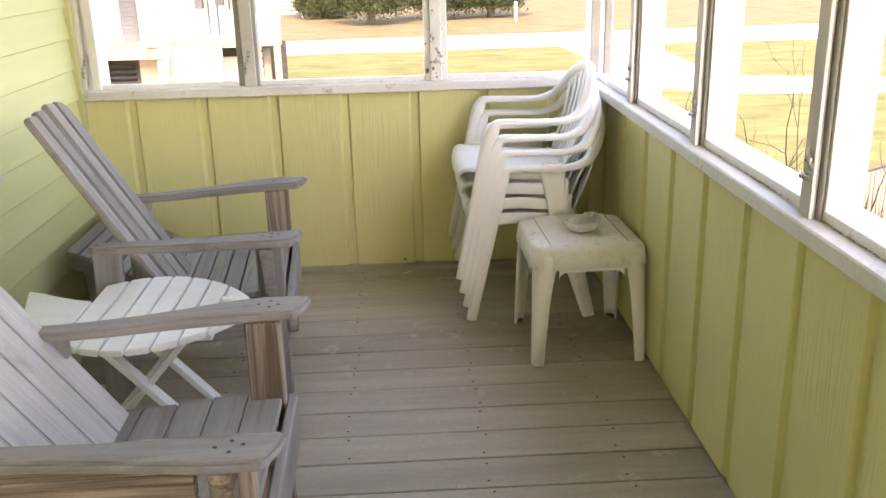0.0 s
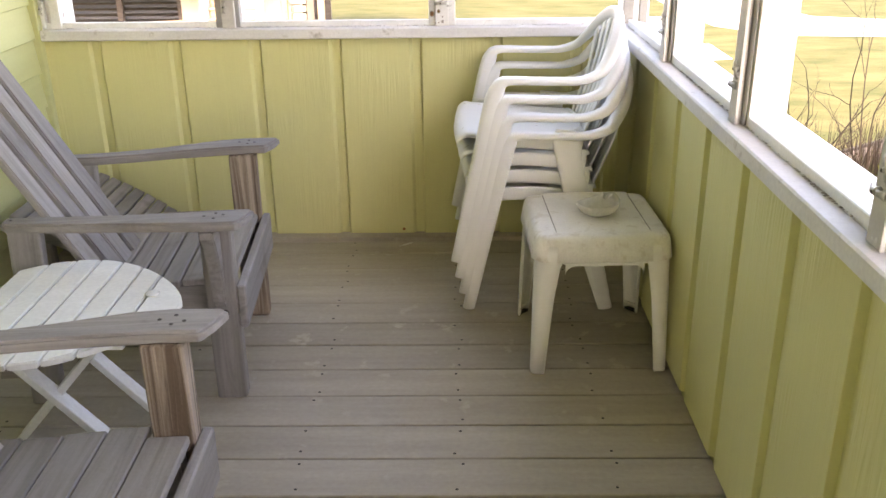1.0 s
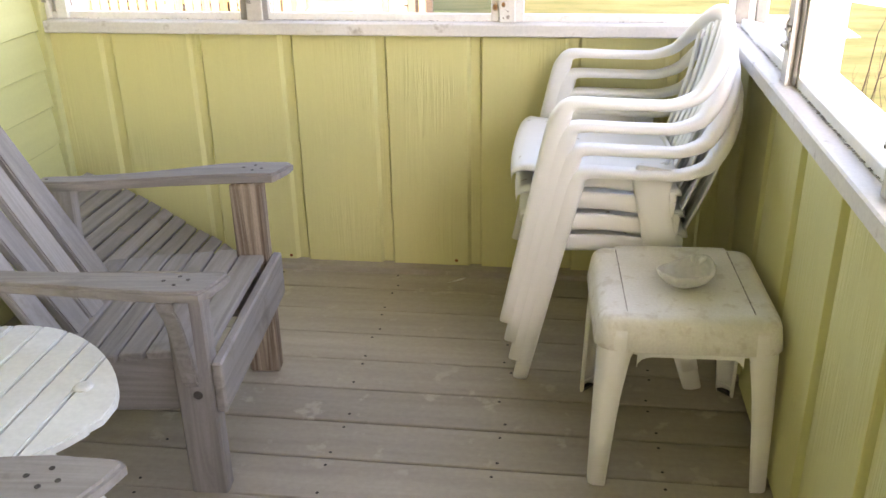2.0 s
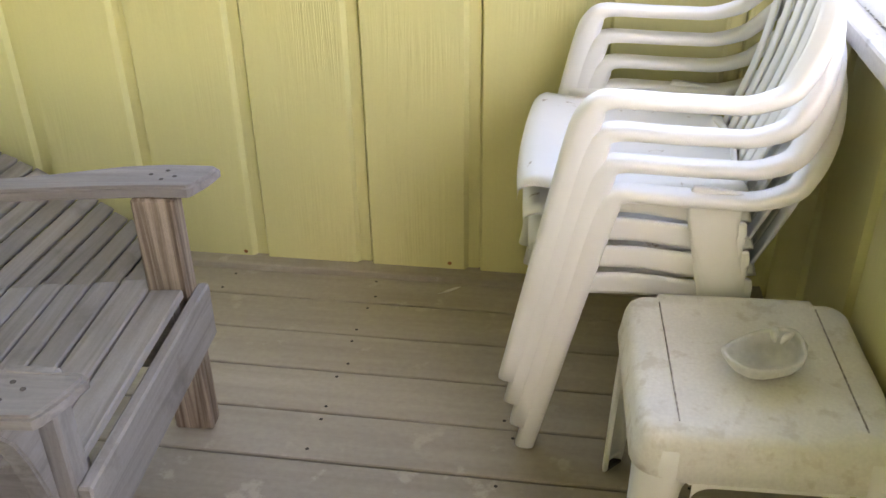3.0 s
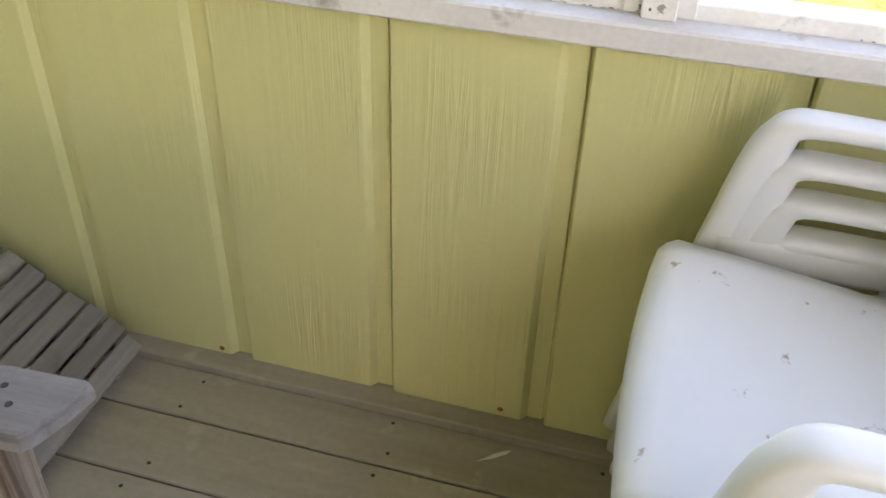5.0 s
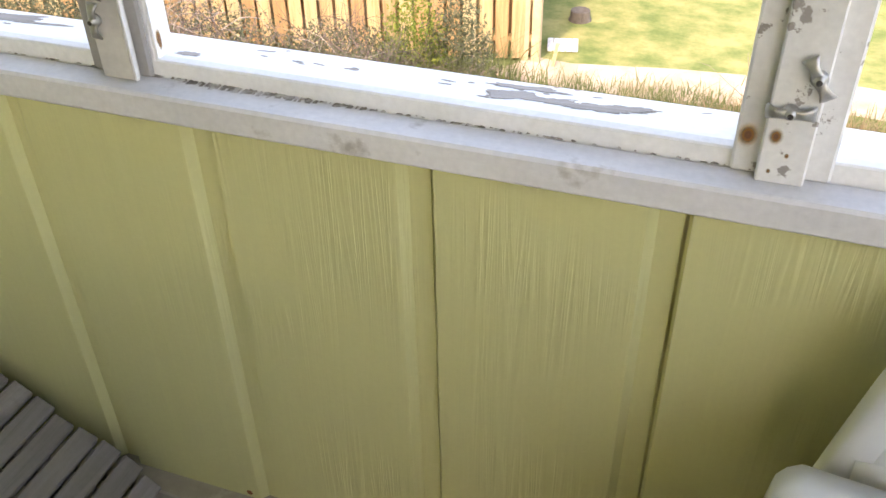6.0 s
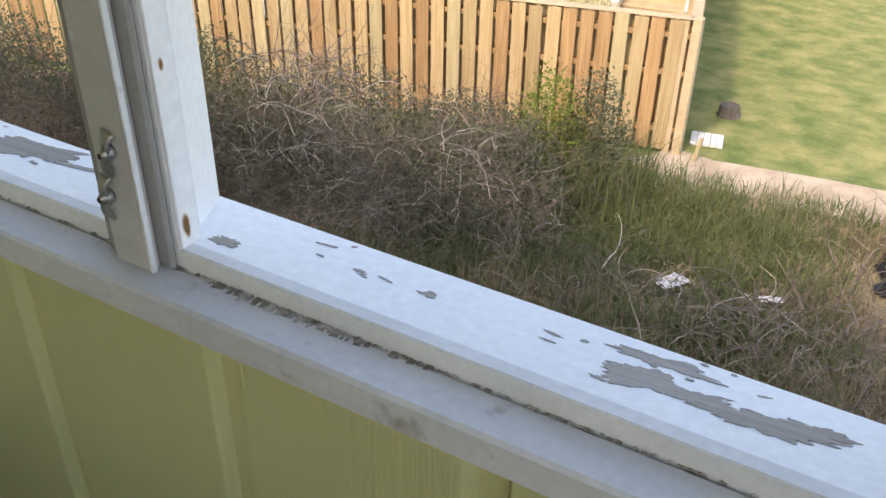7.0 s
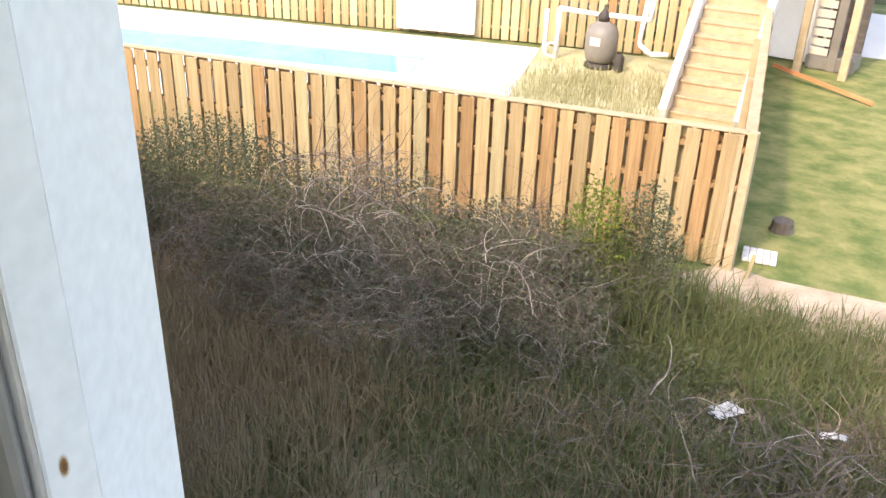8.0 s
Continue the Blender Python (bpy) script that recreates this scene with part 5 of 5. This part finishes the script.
# ---- pool filter ----
flt = thing("pool_filter", "grey pool sand filter with a black valve on bare ground", "pool filter", pose(-6.45, 15.2, G))
part("tank", lathe([(0.20, 0.10), (0.27, 0.16), (0.30, 0.3), (0.30, 0.62), (0.25, 0.76), (0.12, 0.84), (0.08, 0.86)], 24), TANK, flt, smooth=True)
part("base", lathe([(0.29, 0.0), (0.27, 0.08), (0.21, 0.11)], 20), DARK, flt, "black plastic base", smooth=True)
part("valve", lathe([(0.10, 0.85), (0.11, 0.95), (0.07, 1.0), (0.03, 1.06), (0.02, 1.14)], 16), DARK, flt, "black valve head", smooth=True)
part("label_plate", box(-0.1, 0.1, -0.306, -0.298, 0.45, 0.6, 0.004), BEIGE, flt)
part("pump_motor", lathe([(0.08, 0.0), (0.09, 0.05), (0.09, 0.28), (0.05, 0.34)], 16), DARK, flt, "small black pump", pose(0.42, -0.1, 0), True)
for pts in (((-0.9, 0.0, 0.0), (-0.9, 0.0, 0.95), (-0.1, 0.0, 0.95)), ((0.1, 0, 0.97), (0.85, 0.1, 0.97), (0.85, 0.1, 1.5)), ((-1.25, 0.2, 0.0), (-1.25, 0.2, 0.85)), ((0.75, 0.1, 1.3), (0.72, 0.0, 0.55), (0.95, 0.0, 0.4), (1.25, 0.1, 0.42))):
    for a, c in zip(pts, pts[1:]):
        part("pipe", rod(a, c, 0.045, 10), PVC, flt, "white plastic pipe", smooth=True)
ring = thing("hose_ring", "coil of pale hose lying by the pool fence", "hose", pose(-7.5, 15.3, G + 0.12, 70, 0, 10))
rows = [(0.13 * math.cos(2 * math.pi * q / 24), 0.13 * math.sin(2 * math.pi * q / 24), 0, 0, 0, 1, 0.05, 0.05) for q in range(25)]
part("coil", loft(rows, 8, 1, 1.0), PVC, ring, smooth=True)

# ---- neighbour's raised house ----
house = thing("raised_house", "white raised beach house with a pine deck and stairs", "house", pose(0, 0, 0))
DECK_Z = -0.58
part("main_wall", box(-16, -3.46, 19.2, 24, DECK_Z - 0.03, 2.1), WHITEHOUSE, house, "white siding wall")
part("side_wall", box(-3.45, -2.50, 17.2, 17.6, -0.36, 2.1), WHITEHOUSE, house, "white siding wall")
course = mesh_of(box(-10.0, -3.47, -0.024, 0.0, 0.0, 0.185, 0.004), "siding_course", WHITEHOUSE)
side_course = mesh_of(box(-3.45, -2.50, -0.024, 0.0, 0.0, 0.185, 0.004), "siding_course", WHITEHOUSE)
for q in range(13):
    part("siding_course", course, WHITEHOUSE, house, m=pose(0, 19.199, DECK_Z + 0.02 + q * 0.2))
    part("siding_course", side_course, WHITEHOUSE, house, m=pose(0, 17.199, -0.35 + q * 0.2))
part("floor_beam", box(-3.50, -2.47, 17.13, 17.45, -0.60, -0.365, 0.01), DECKWOOD, house, "pine floor beam")
for x in (-3.38, -2.56):
    part("piling", box(x - 0.07, x + 0.07, 17.16, 17.32, G, -0.605, 0.01), DECKWOOD, house, "square pine piling")
part("deck_floor", box(-12, -3.47, 17.02, 19.17, DECK_Z - 0.03, DECK_Z, 0.004), DECKWOOD, house)
part("deck_beam", box(-12, -4.5, 16.96, 17.015, DECK_Z - 0.23, DECK_Z + 0.01, 0.005), DECKWOOD, house, "pine deck rim beam")
for x in (-11.5, -8.45, -5.16):
    part("deck_post", box(x - 0.09, x + 0.09, 17.02, 17.18, G, DECK_Z - 0.235, 0.006), DECKWOOD, house)
for x in (-5.46, -5.09):
    part("rail_post", box(x - 0.055, x + 0.055, 16.85, 16.955, DECK_Z - 0.22, DECK_Z + 1.15, 0.006), DECKWOOD, house)
for q in range(5):
    part("rail_board", box(-5.40, -5.15, 16.88, 16.915, DECK_Z + 0.05 + q * 0.215, DECK_Z + 0.19 + q * 0.215, 0.003), DECKWOOD, house)
slat = mesh_of(box(-8.6, -5.98, 0.0, 0.03, 0.0, 0.075, 0.004), "lattice_slat", GREYLOUVER)
for q in range(17):
    part("lattice_slat", slat, GREYLOUVER, house, m=pose(0, 18.0, G + 0.12 + q * 0.13, -28, 0, 0))
# dark sheet whose colour stands in for the shade under the deck
part("under_wall", box(-12, -3.5, 19.0, 19.1, G, DECK_Z - 0.05, 0), POSTS_AND_SHADE, house, "dark sheet standing in for the shade under the deck")
for x in (-8.65, -7.35, -5.93):
    part("lattice_post", box(x - 0.07, x + 0.07, 17.9, 17.99, G, DECK_Z - 0.1, 0.005), POSTS_AND_SHADE, house)
part("storage_panel", box(-5.86, -5.44, 17.75, 17.85, G, DECK_Z - 0.26, 0.006), BEIGE, house, "beige painted panel")
# second dark sheet, painted for the shade below the side wall
part("under_wall", box(-3.5, -2.5, 18.4, 18.5, G, -0.61, 0), POSTS_AND_SHADE, house, "dark sheet standing in for the shade under the house")
for q in range(15):
    part("lattice_slat", box(-3.32, -2.98, 17.7, 17.73, G + 0.1 + q * 0.175, G + 0.235 + q * 0.175, 0.004), BEIGE, house, "pale horizontal slat")
part("storage_door", box(-2.95, -2.79, 17.66, 17.70, G, -0.70, 0.006), TANK, house, "narrow grey door under the house")
# window with a louvered shutter on either side
for x0 in (-7.62, -6.56):
    shut = part("shutter", box(x0, x0 + 0.40, 19.10, 19.17, -0.66, 1.25, 0.006), SHUTTER, house, "blue-grey louvered shutter")
    for q in range(17):
        part("louver", box(x0 + 0.04, x0 + 0.36, 19.075, 19.099, -0.60 + q * 0.106, -0.515 + q * 0.106, 0.004), SHUTTER, shut)
win = part("window", box(-7.16, -6.60, 19.12, 19.17, -0.56, 1.25, 0.004), WHITEHOUSE, house, "white framed window")
part("pane", box(-7.10, -6.66, 19.112, 19.118, 0.20, 1.19), GLASS_BLUE, win, "pale blue window pane")
part("sash_rail", box(-7.12, -6.64, 19.10, 19.119, 0.14, 0.20, 0.004), WHITEHOUSE, win)
for q in range(7):
    part("blind_slat", box(-7.10, -6.66, 19.105, 19.118, -0.50 + q * 0.09, -0.425 + q * 0.09, 0.003), WHITEHOUSE, win)
part("downpipe", rod((-7.24, 19.08, 1.2), (-7.24, 19.08, DECK_Z + 0.02), 0.03), SHUTTER, house, "grey downpipe")
for x, z in ((-4.62, 0.16), (-4.12, 0.22)):
    part("meter_box", box(x - 0.10, x + 0.10, 19.02, 19.17, z, z + 0.3, 0.008), SHUTTER, house, "grey utility box")
for x, z0, z1 in ((-4.42, -0.5, 1.2), (-4.20, -0.5, 0.6), (-3.90, 0.1, 1.2)):
    part("conduit", rod((x, 19.14, z0), (x, 19.14, z1), 0.022), SHUTTER, house)
# roof is out of view; its low eave is set to shade the wall
bm = bmesh.new()
rv = [bm.verts.new(c) for c in ((-16.5, 16.4, 2.1), (-1.9, 16.4, 2.1), (-1.9, 24.6, 2.1), (-16.5, 24.6, 2.1), (-16.5, 20.5, 4.3), (-1.9, 20.5, 4.3))]
for f in ((0, 1, 5, 4), (2, 3, 4, 5), (0, 4, 3), (1, 2, 5), (3, 2, 1, 0)):
    bm.faces.new([rv[i] for i in f])
part("roof", bm, TANK, house, "unseen low roof added to shade the wall")
stairs = thing("deck_stairs", "pine deck stairs with white painted stringers", "stairs", pose(-3.82, 13.15, G, 0, 0, 8.6))
STEPS, RISE, RUN = 15, 0.181, 0.262
tread = mesh_of(box(-0.50, 0.50, -0.02, RUN + 0.01, -0.04, 0.0, 0.004), "tread", DECKWOOD)
riser = mesh_of(box(-0.49, 0.49, 0.0, 0.02, 0.0, RISE - 0.041), "riser", DECKWOOD)
for q in range(STEPS):
    part("tread", tread, DECKWOOD, stairs, "pine tread", pose(0, q * RUN, (q + 1) * RISE))
    part("riser", riser, DECKWOOD, stairs, "", pose(0, q * RUN, q * RISE))
for s in (-1, 1):
    a, c = Vector((s * 0.565, -0.15, 0.06)), Vector((s * 0.565, STEPS * RUN, STEPS * RISE + 0.02))
    part("stringer", box(0, (c - a).length, -0.06, 0.06, -0.16, 0.26, 0.006), WHITEHOUSE, stairs, "white painted stringer", plank_m(a, c))

# ---- small things on the neighbour's lawn ----
store = thing("storage_wall", "white panel wall with dark hinges under the raised house", "wall", pose(-4.1, 17.9, G))
part("panel", box(0, 1.0, 0, 0.08, 0.05, 2.4, 0.01), PVC, store)
for z in (0.5, 1.1, 1.7):
    part("hinge", box(0.86, 0.96, -0.02, -0.001, z, z + 0.08, 0.006), DARK, store, "dark hinge")
slab_ob = part("concrete_slab", slab([(-0.5, -0.25), (0.35, -0.4), (0.5, 0.2), (-0.3, 0.45)], 0.0, 0.28, 0.03), TANK, None, "", pose(-2.9, 18.0, G, 0, 0, 12))
tagged(slab_ob, "grey concrete slab at the foot of the pilings", "slab")
flat("pavement_drive", [(-3.9, 19.6), (-2.6, 19.2), (8, 21.2), (8, 23.6), (-3.9, 23.6)], G + 0.013, CONCRETE, "pale concrete drive beside the house", "pavement")
board("edging_board", None, (-3.7, 16.75, G + 0.2), (-1.8, 15.95, G + 0.05), 0.03, 0.07, REDWOOD)
edging = bpy.data.objects["edging_board"]
tagged(edging, "orange stained edging board lying on the lawn", "board")
stump = part("tree_stump", lathe([(0.15, 0.0), (0.13, 0.05), (0.125, 0.13), (0.11, 0.135), (0.01, 0.13)], 20), BARK, None, "", pose(-1.80, 10.17, G))
tagged(stump, "short dark tree stump on the lawn", "stump")
cover = thing("utility_cover", "small white panel lying beside the fence end", "panel", pose(-1.82, 9.28, G, 0, 0, 12))
for q in range(5):
    part("panel_strip", box(-0.18 + q * 0.075, -0.11 + q * 0.075, -0.16, 0.16, 0.01, 0.05, 0.006), PAPER, cover)

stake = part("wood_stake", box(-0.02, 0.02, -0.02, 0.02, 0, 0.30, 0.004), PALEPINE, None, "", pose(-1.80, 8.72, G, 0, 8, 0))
tagged(stake, "short pale wooden stake in the sand", "stake")


def crumpled(name, x, y, w, d, h, material, label, category, seed):
    rng = random.Random(seed)
    bm = bmesh.new()
    n = 9
    g = []
    for i in range(n):
        row = []
        for j in range(n):
            u, v = i / (n - 1) - 0.5, j / (n - 1) - 0.5
            r = math.hypot(u, v) * 2
            row.append(bm.verts.new((u * w * (1 + rng.uniform(-0.15, 0.15)), v * d * (1 + rng.uniform(-0.15, 0.15)), h * max(0.02, (1 - r)) * rng.uniform(0.5, 1.2))))
        g.append(row)
    for i in range(n - 1):
        for j in range(n - 1):
            bm.faces.new((g[i][j], g[i + 1][j], g[i + 1][j + 1], g[i][j + 1]))
    ob = part(name, bm, material, None, "", pose(x, y, G + 0.05, 0, 0, rng.uniform(0, 90)))
    ob.modifiers.new("thickness", "SOLIDIFY").thickness = 0.006
    return tagged(ob, label, category)


crumpled("paper_scrap", -1.25, 6.25, 0.28, 0.16, 0.10, PAPER, "crumpled pale litter in the weeds", "litter", 1)
crumpled("paper_scrap", -0.42, 6.43, 0.2, 0.08, 0.05, PAPER, "white scrap of litter in the grass", "litter", 2)
crumpled("black_bag", 0.72, 7.45, 0.8, 0.9, 0.5, BLACKBAG, "torn black plastic bag among dry twigs", "bag", 3)


# ---- far trees, sign, slatted wall ----
def tree(x, y, height, radius, seed, label):
    rng = np.random.default_rng(seed)
    ob = thing("oak_tree", label, "tree", pose(x, y, G), group="oaks by the road")
    part("trunk", loft([(0, 0, 0, 1, 0, 0, 0.62, 0.6), (0.1, 0, height * 0.2, 1, 0, 0, 0.46, 0.44), (-0.1, 0.1, height * 0.45, 1, 0, 0, 0.3, 0.3), (0.1, 0, height * 0.75, 1, 0, 0, 0.12, 0.12)], 9, 3, 1.0), BARK, ob, smooth=True)
    for q in range(7):
        a = q * 0.9 + rng.uniform(0, 0.5)
        z0 = height * rng.uniform(0.2, 0.45)
        ex, ey = math.cos(a) * radius * 0.75, math.sin(a) * radius * 0.75
        part("limb", loft([(0, 0, z0, 0, 0, 1, 0.2, 0.2), (ex * 0.5, ey * 0.5, z0 + height * 0.15, 0, 0, 1, 0.13, 0.13), (ex, ey, z0 + height * 0.22, 0, 0, 1, 0.05, 0.05)], 7, 3, 1.0), BARK, ob, smooth=True)
    n_cl, per = 80, 330
    cl = rng.normal(0, 1, (n_cl, 3))
    cl /= np.linalg.norm(cl, axis=1, keepdims=True)
    cl *= rng.uniform(0.45, 1.0, (n_cl, 1))
    cl = cl * np.array([radius, radius, height * 0.36]) + np.array([0, 0, height * 0.54])
    low = 55
    ang, rad = rng.uniform(0, 2 * np.pi, low), 0.85 * radius * np.sqrt(rng.uniform(0, 1, low))
    cl = np.concatenate([cl, np.stack([rad * np.cos(ang), rad * np.sin(ang), height * rng.uniform(0.2, 0.34, low)], 1)])
    n_cl += low
    c = np.repeat(cl, per, 0) + rng.normal(0, radius * 0.13, (n_cl * per, 3))
    n = len(c)
    d1 = rng.normal(0, 1, (n, 3))
    d1 /= np.linalg.norm(d1, axis=1, keepdims=True)
    d2 = np.cross(d1, rng.normal(0, 1, (n, 3)))
    d2 /= np.linalg.norm(d2, axis=1, keepdims=True)
    s = rng.uniform(0.06, 0.12, (n, 1))
    verts = np.stack([c - d1 * s, c + d2 * s * 0.5, c + d1 * s, c - d2 * s * 0.5], 1).reshape(-1, 3)
    sheet("crown", verts.tolist(), [(b, b + 1, b + 2, b + 3) for b in np.arange(n) * 4], OAKLEAF, ob, "dense dark green leaf crown")
    return ob


tree(-1.64, 58.6, 6.4, 2.7, 3, "dark green oak with a short trunk beyond the road")
tree(3.4, 62.0, 6.0, 2.9, 4, "dark green oak with low branches beyond the road")
tree(6.9, 62.5, 5.6, 2.7, 5, "dark green oak with low branches beyond the road")
tree(-5.2, 66, 3.6, 2.2, 6, "small green tree beyond the road")
slats = thing("slatted_wall", "white horizontal slat wall beyond the road", "fence", pose(-6.6, 67, G))
for q in range(9):
    part("slat", box(-2.4, 1.6 - q * 0.06, 0, 0.06, 0.3 + q * 0.32, 0.5 + q * 0.32, 0.01), WHITEHOUSE, slats)
for x in (-2.2, -0.4, 1.2):
    part("slat_post", box(x - 0.08, x + 0.08, 0.07, 0.2, 0, 3.2, 0.01), WHITEHOUSE, slats)
marker = part("marker_post", box(-0.09, 0.09, -0.09, 0.09, 0, 1.25, 0.02), PVC, None, "", pose(8.2, 58.4, G))
tagged(marker, "white marker post by the road", "post")
sign = thing("stop_sign", "red eight-sided road sign on a post", "sign", pose(14.7, 22.1, G - 0.35, 0, 0, -35))
part("pole", rod((0, 0, 0.2), (0, 0, 2.9), 0.035, 10), GREYLOUVER, sign, "grey metal pole")
octo = [(0.40 * math.cos(radians(22.5 + 45 * q)), 0.40 * math.sin(radians(22.5 + 45 * q))) for q in range(8)]
part("sign_face", slab(octo, -0.01, 0.01, 0.0), REDPAINT, sign, "", pose(0, -0.05, 2.55, 90, 0, 0))
for q in range(4):
    part("letter_bar", box(-0.24 + q * 0.13, -0.16 + q * 0.13, -0.066, -0.062, 2.46, 2.66), PVC, sign, "white bar of lettering")


# ---- bare shrubs and picket fence at the side of the house ----
def bare_shrub(x, y, top, stems, seed, spread=0.25):
    """Leafless stems that wander upwards and fork into thin side twigs."""
    rng = np.random.default_rng(seed)
    verts, faces = [], []

    def stem(p, d, ln, rad, depth):
        steps = 9
        b = len(verts)
        for s in range(steps + 1):
            s1 = np.cross(d, (0.31, 0.52, 0.2))
            s1 /= np.linalg.norm(s1)
            s2 = np.cross(d, s1)
            r = rad * (1 - 0.7 * s / steps)
            for k in range(4):
                u = 2 * np.pi * k / 4
                verts.append(tuple(p + (s1 * np.cos(u) + s2 * np.sin(u)) * r))
            if depth and s > 2 and rng.uniform() < 0.75:
                dd = d + rng.normal(0, 0.55, 3)
                dd[2] = abs(dd[2]) * 0.8 + 0.2
                branches.append((p.copy(), dd / np.linalg.norm(dd), ln * rng.uniform(0.10, 0.30), r * 0.7, depth - 1))
            p = p + d * ln / steps
            d = d + rng.normal(0, 0.13, 3) + np.array([0, 0, 0.05])
            d /= np.linalg.norm(d)
        for s in range(steps):
            for k in range(4):
                faces.append((b + s * 4 + k, b + s * 4 + (k + 1) % 4, b + s * 4 + 4 + (k + 1) % 4, b + s * 4 + 4 + k))

    branches = []
    for _ in range(stems):
        d = np.array([rng.normal(0, 0.09), rng.normal(0, 0.09), 1.0])
        branches.append((np.array([rng.normal(0, spread), rng.normal(0, spread), 0.0]), d / np.linalg.norm(d), (top - G) * rng.uniform(0.75, 1.02), 0.015, 2))
    while branches:
        stem(*branches.pop())
    ob = sheet("bare_shrub", verts, faces, STALKS)
    ob.matrix_basis = pose(x, y, G)
    return tagged(ob, "tall dark leafless shrub beside the house", "shrub")


bare_shrub(4.74, 7.5, -0.3, 4, 1, 0.10)
bare_shrub(5.55, 7.6, 0.05, 3, 2, 0.12)
bare_shrub(3.75, 7.5, -0.15, 5, 3, 0.22)
bare_shrub(3.1, 6.2, -0.25, 3, 4, 0.2)
bare_shrub(6.6, 7.4, -0.2, 4, 6, 0.3)
bare_shrub(4.6, 7.2, -1.2, 7, 5, 0.35)
blades("reeds", 900, (5.1, 6.5, 7.2, 8.0), (1.2, 1.95), 0.16, 0.016, STALKS, "dark dry reed heads beside the fence", 16, 0.10)
blades("reeds", 700, (5.2, 6.6, 6.9, 8.0), (0.7, 1.5), 0.2, 0.016, GREENGRASS, "green reeds beside the fence", 20, 0.15)
leaves("shrub_leaves", 1500, (5.95, 7.3), (0.5, 0.35, 1.45), 0.035, BRIGHTLEAF, "yellow-green shrub beside the picket fence")
leaves("shrub_leaves", 1800, (6.5, 7.0), (0.8, 0.5, 1.2), 0.03, LEAF, "low green shrub beside the house")
picket = thing("picket_fence", "low weathered grey picket fence beside the house", "fence", plank_m((5.15, 7.62, G), (8.4, 9.86, G)))
picket_shape = mesh_of(box(-0.035, 0.035, -0.01, 0.01, 0.05, 1.30, 0.003), "picket", GREYWOOD)
for q in range(30):
    part("picket", picket_shape, GREYWOOD, picket, m=pose(0.06 + q * 0.13, 0, 0))
part("top_rail", box(0, 3.95, 0.012, 0.06, 1.24, 1.34, 0.004), DARK, picket, "dark top rail")
part("lower_rail", box(0, 3.95, 0.012, 0.05, 0.3, 0.38, 0.004), GREYWOOD, picket)
for x in (0.05, 1.95, 3.9):
    part("fence_post", box(x - 0.045, x + 0.045, 0.062, 0.15, 0, 1.38, 0.004), GREYWOOD, picket)
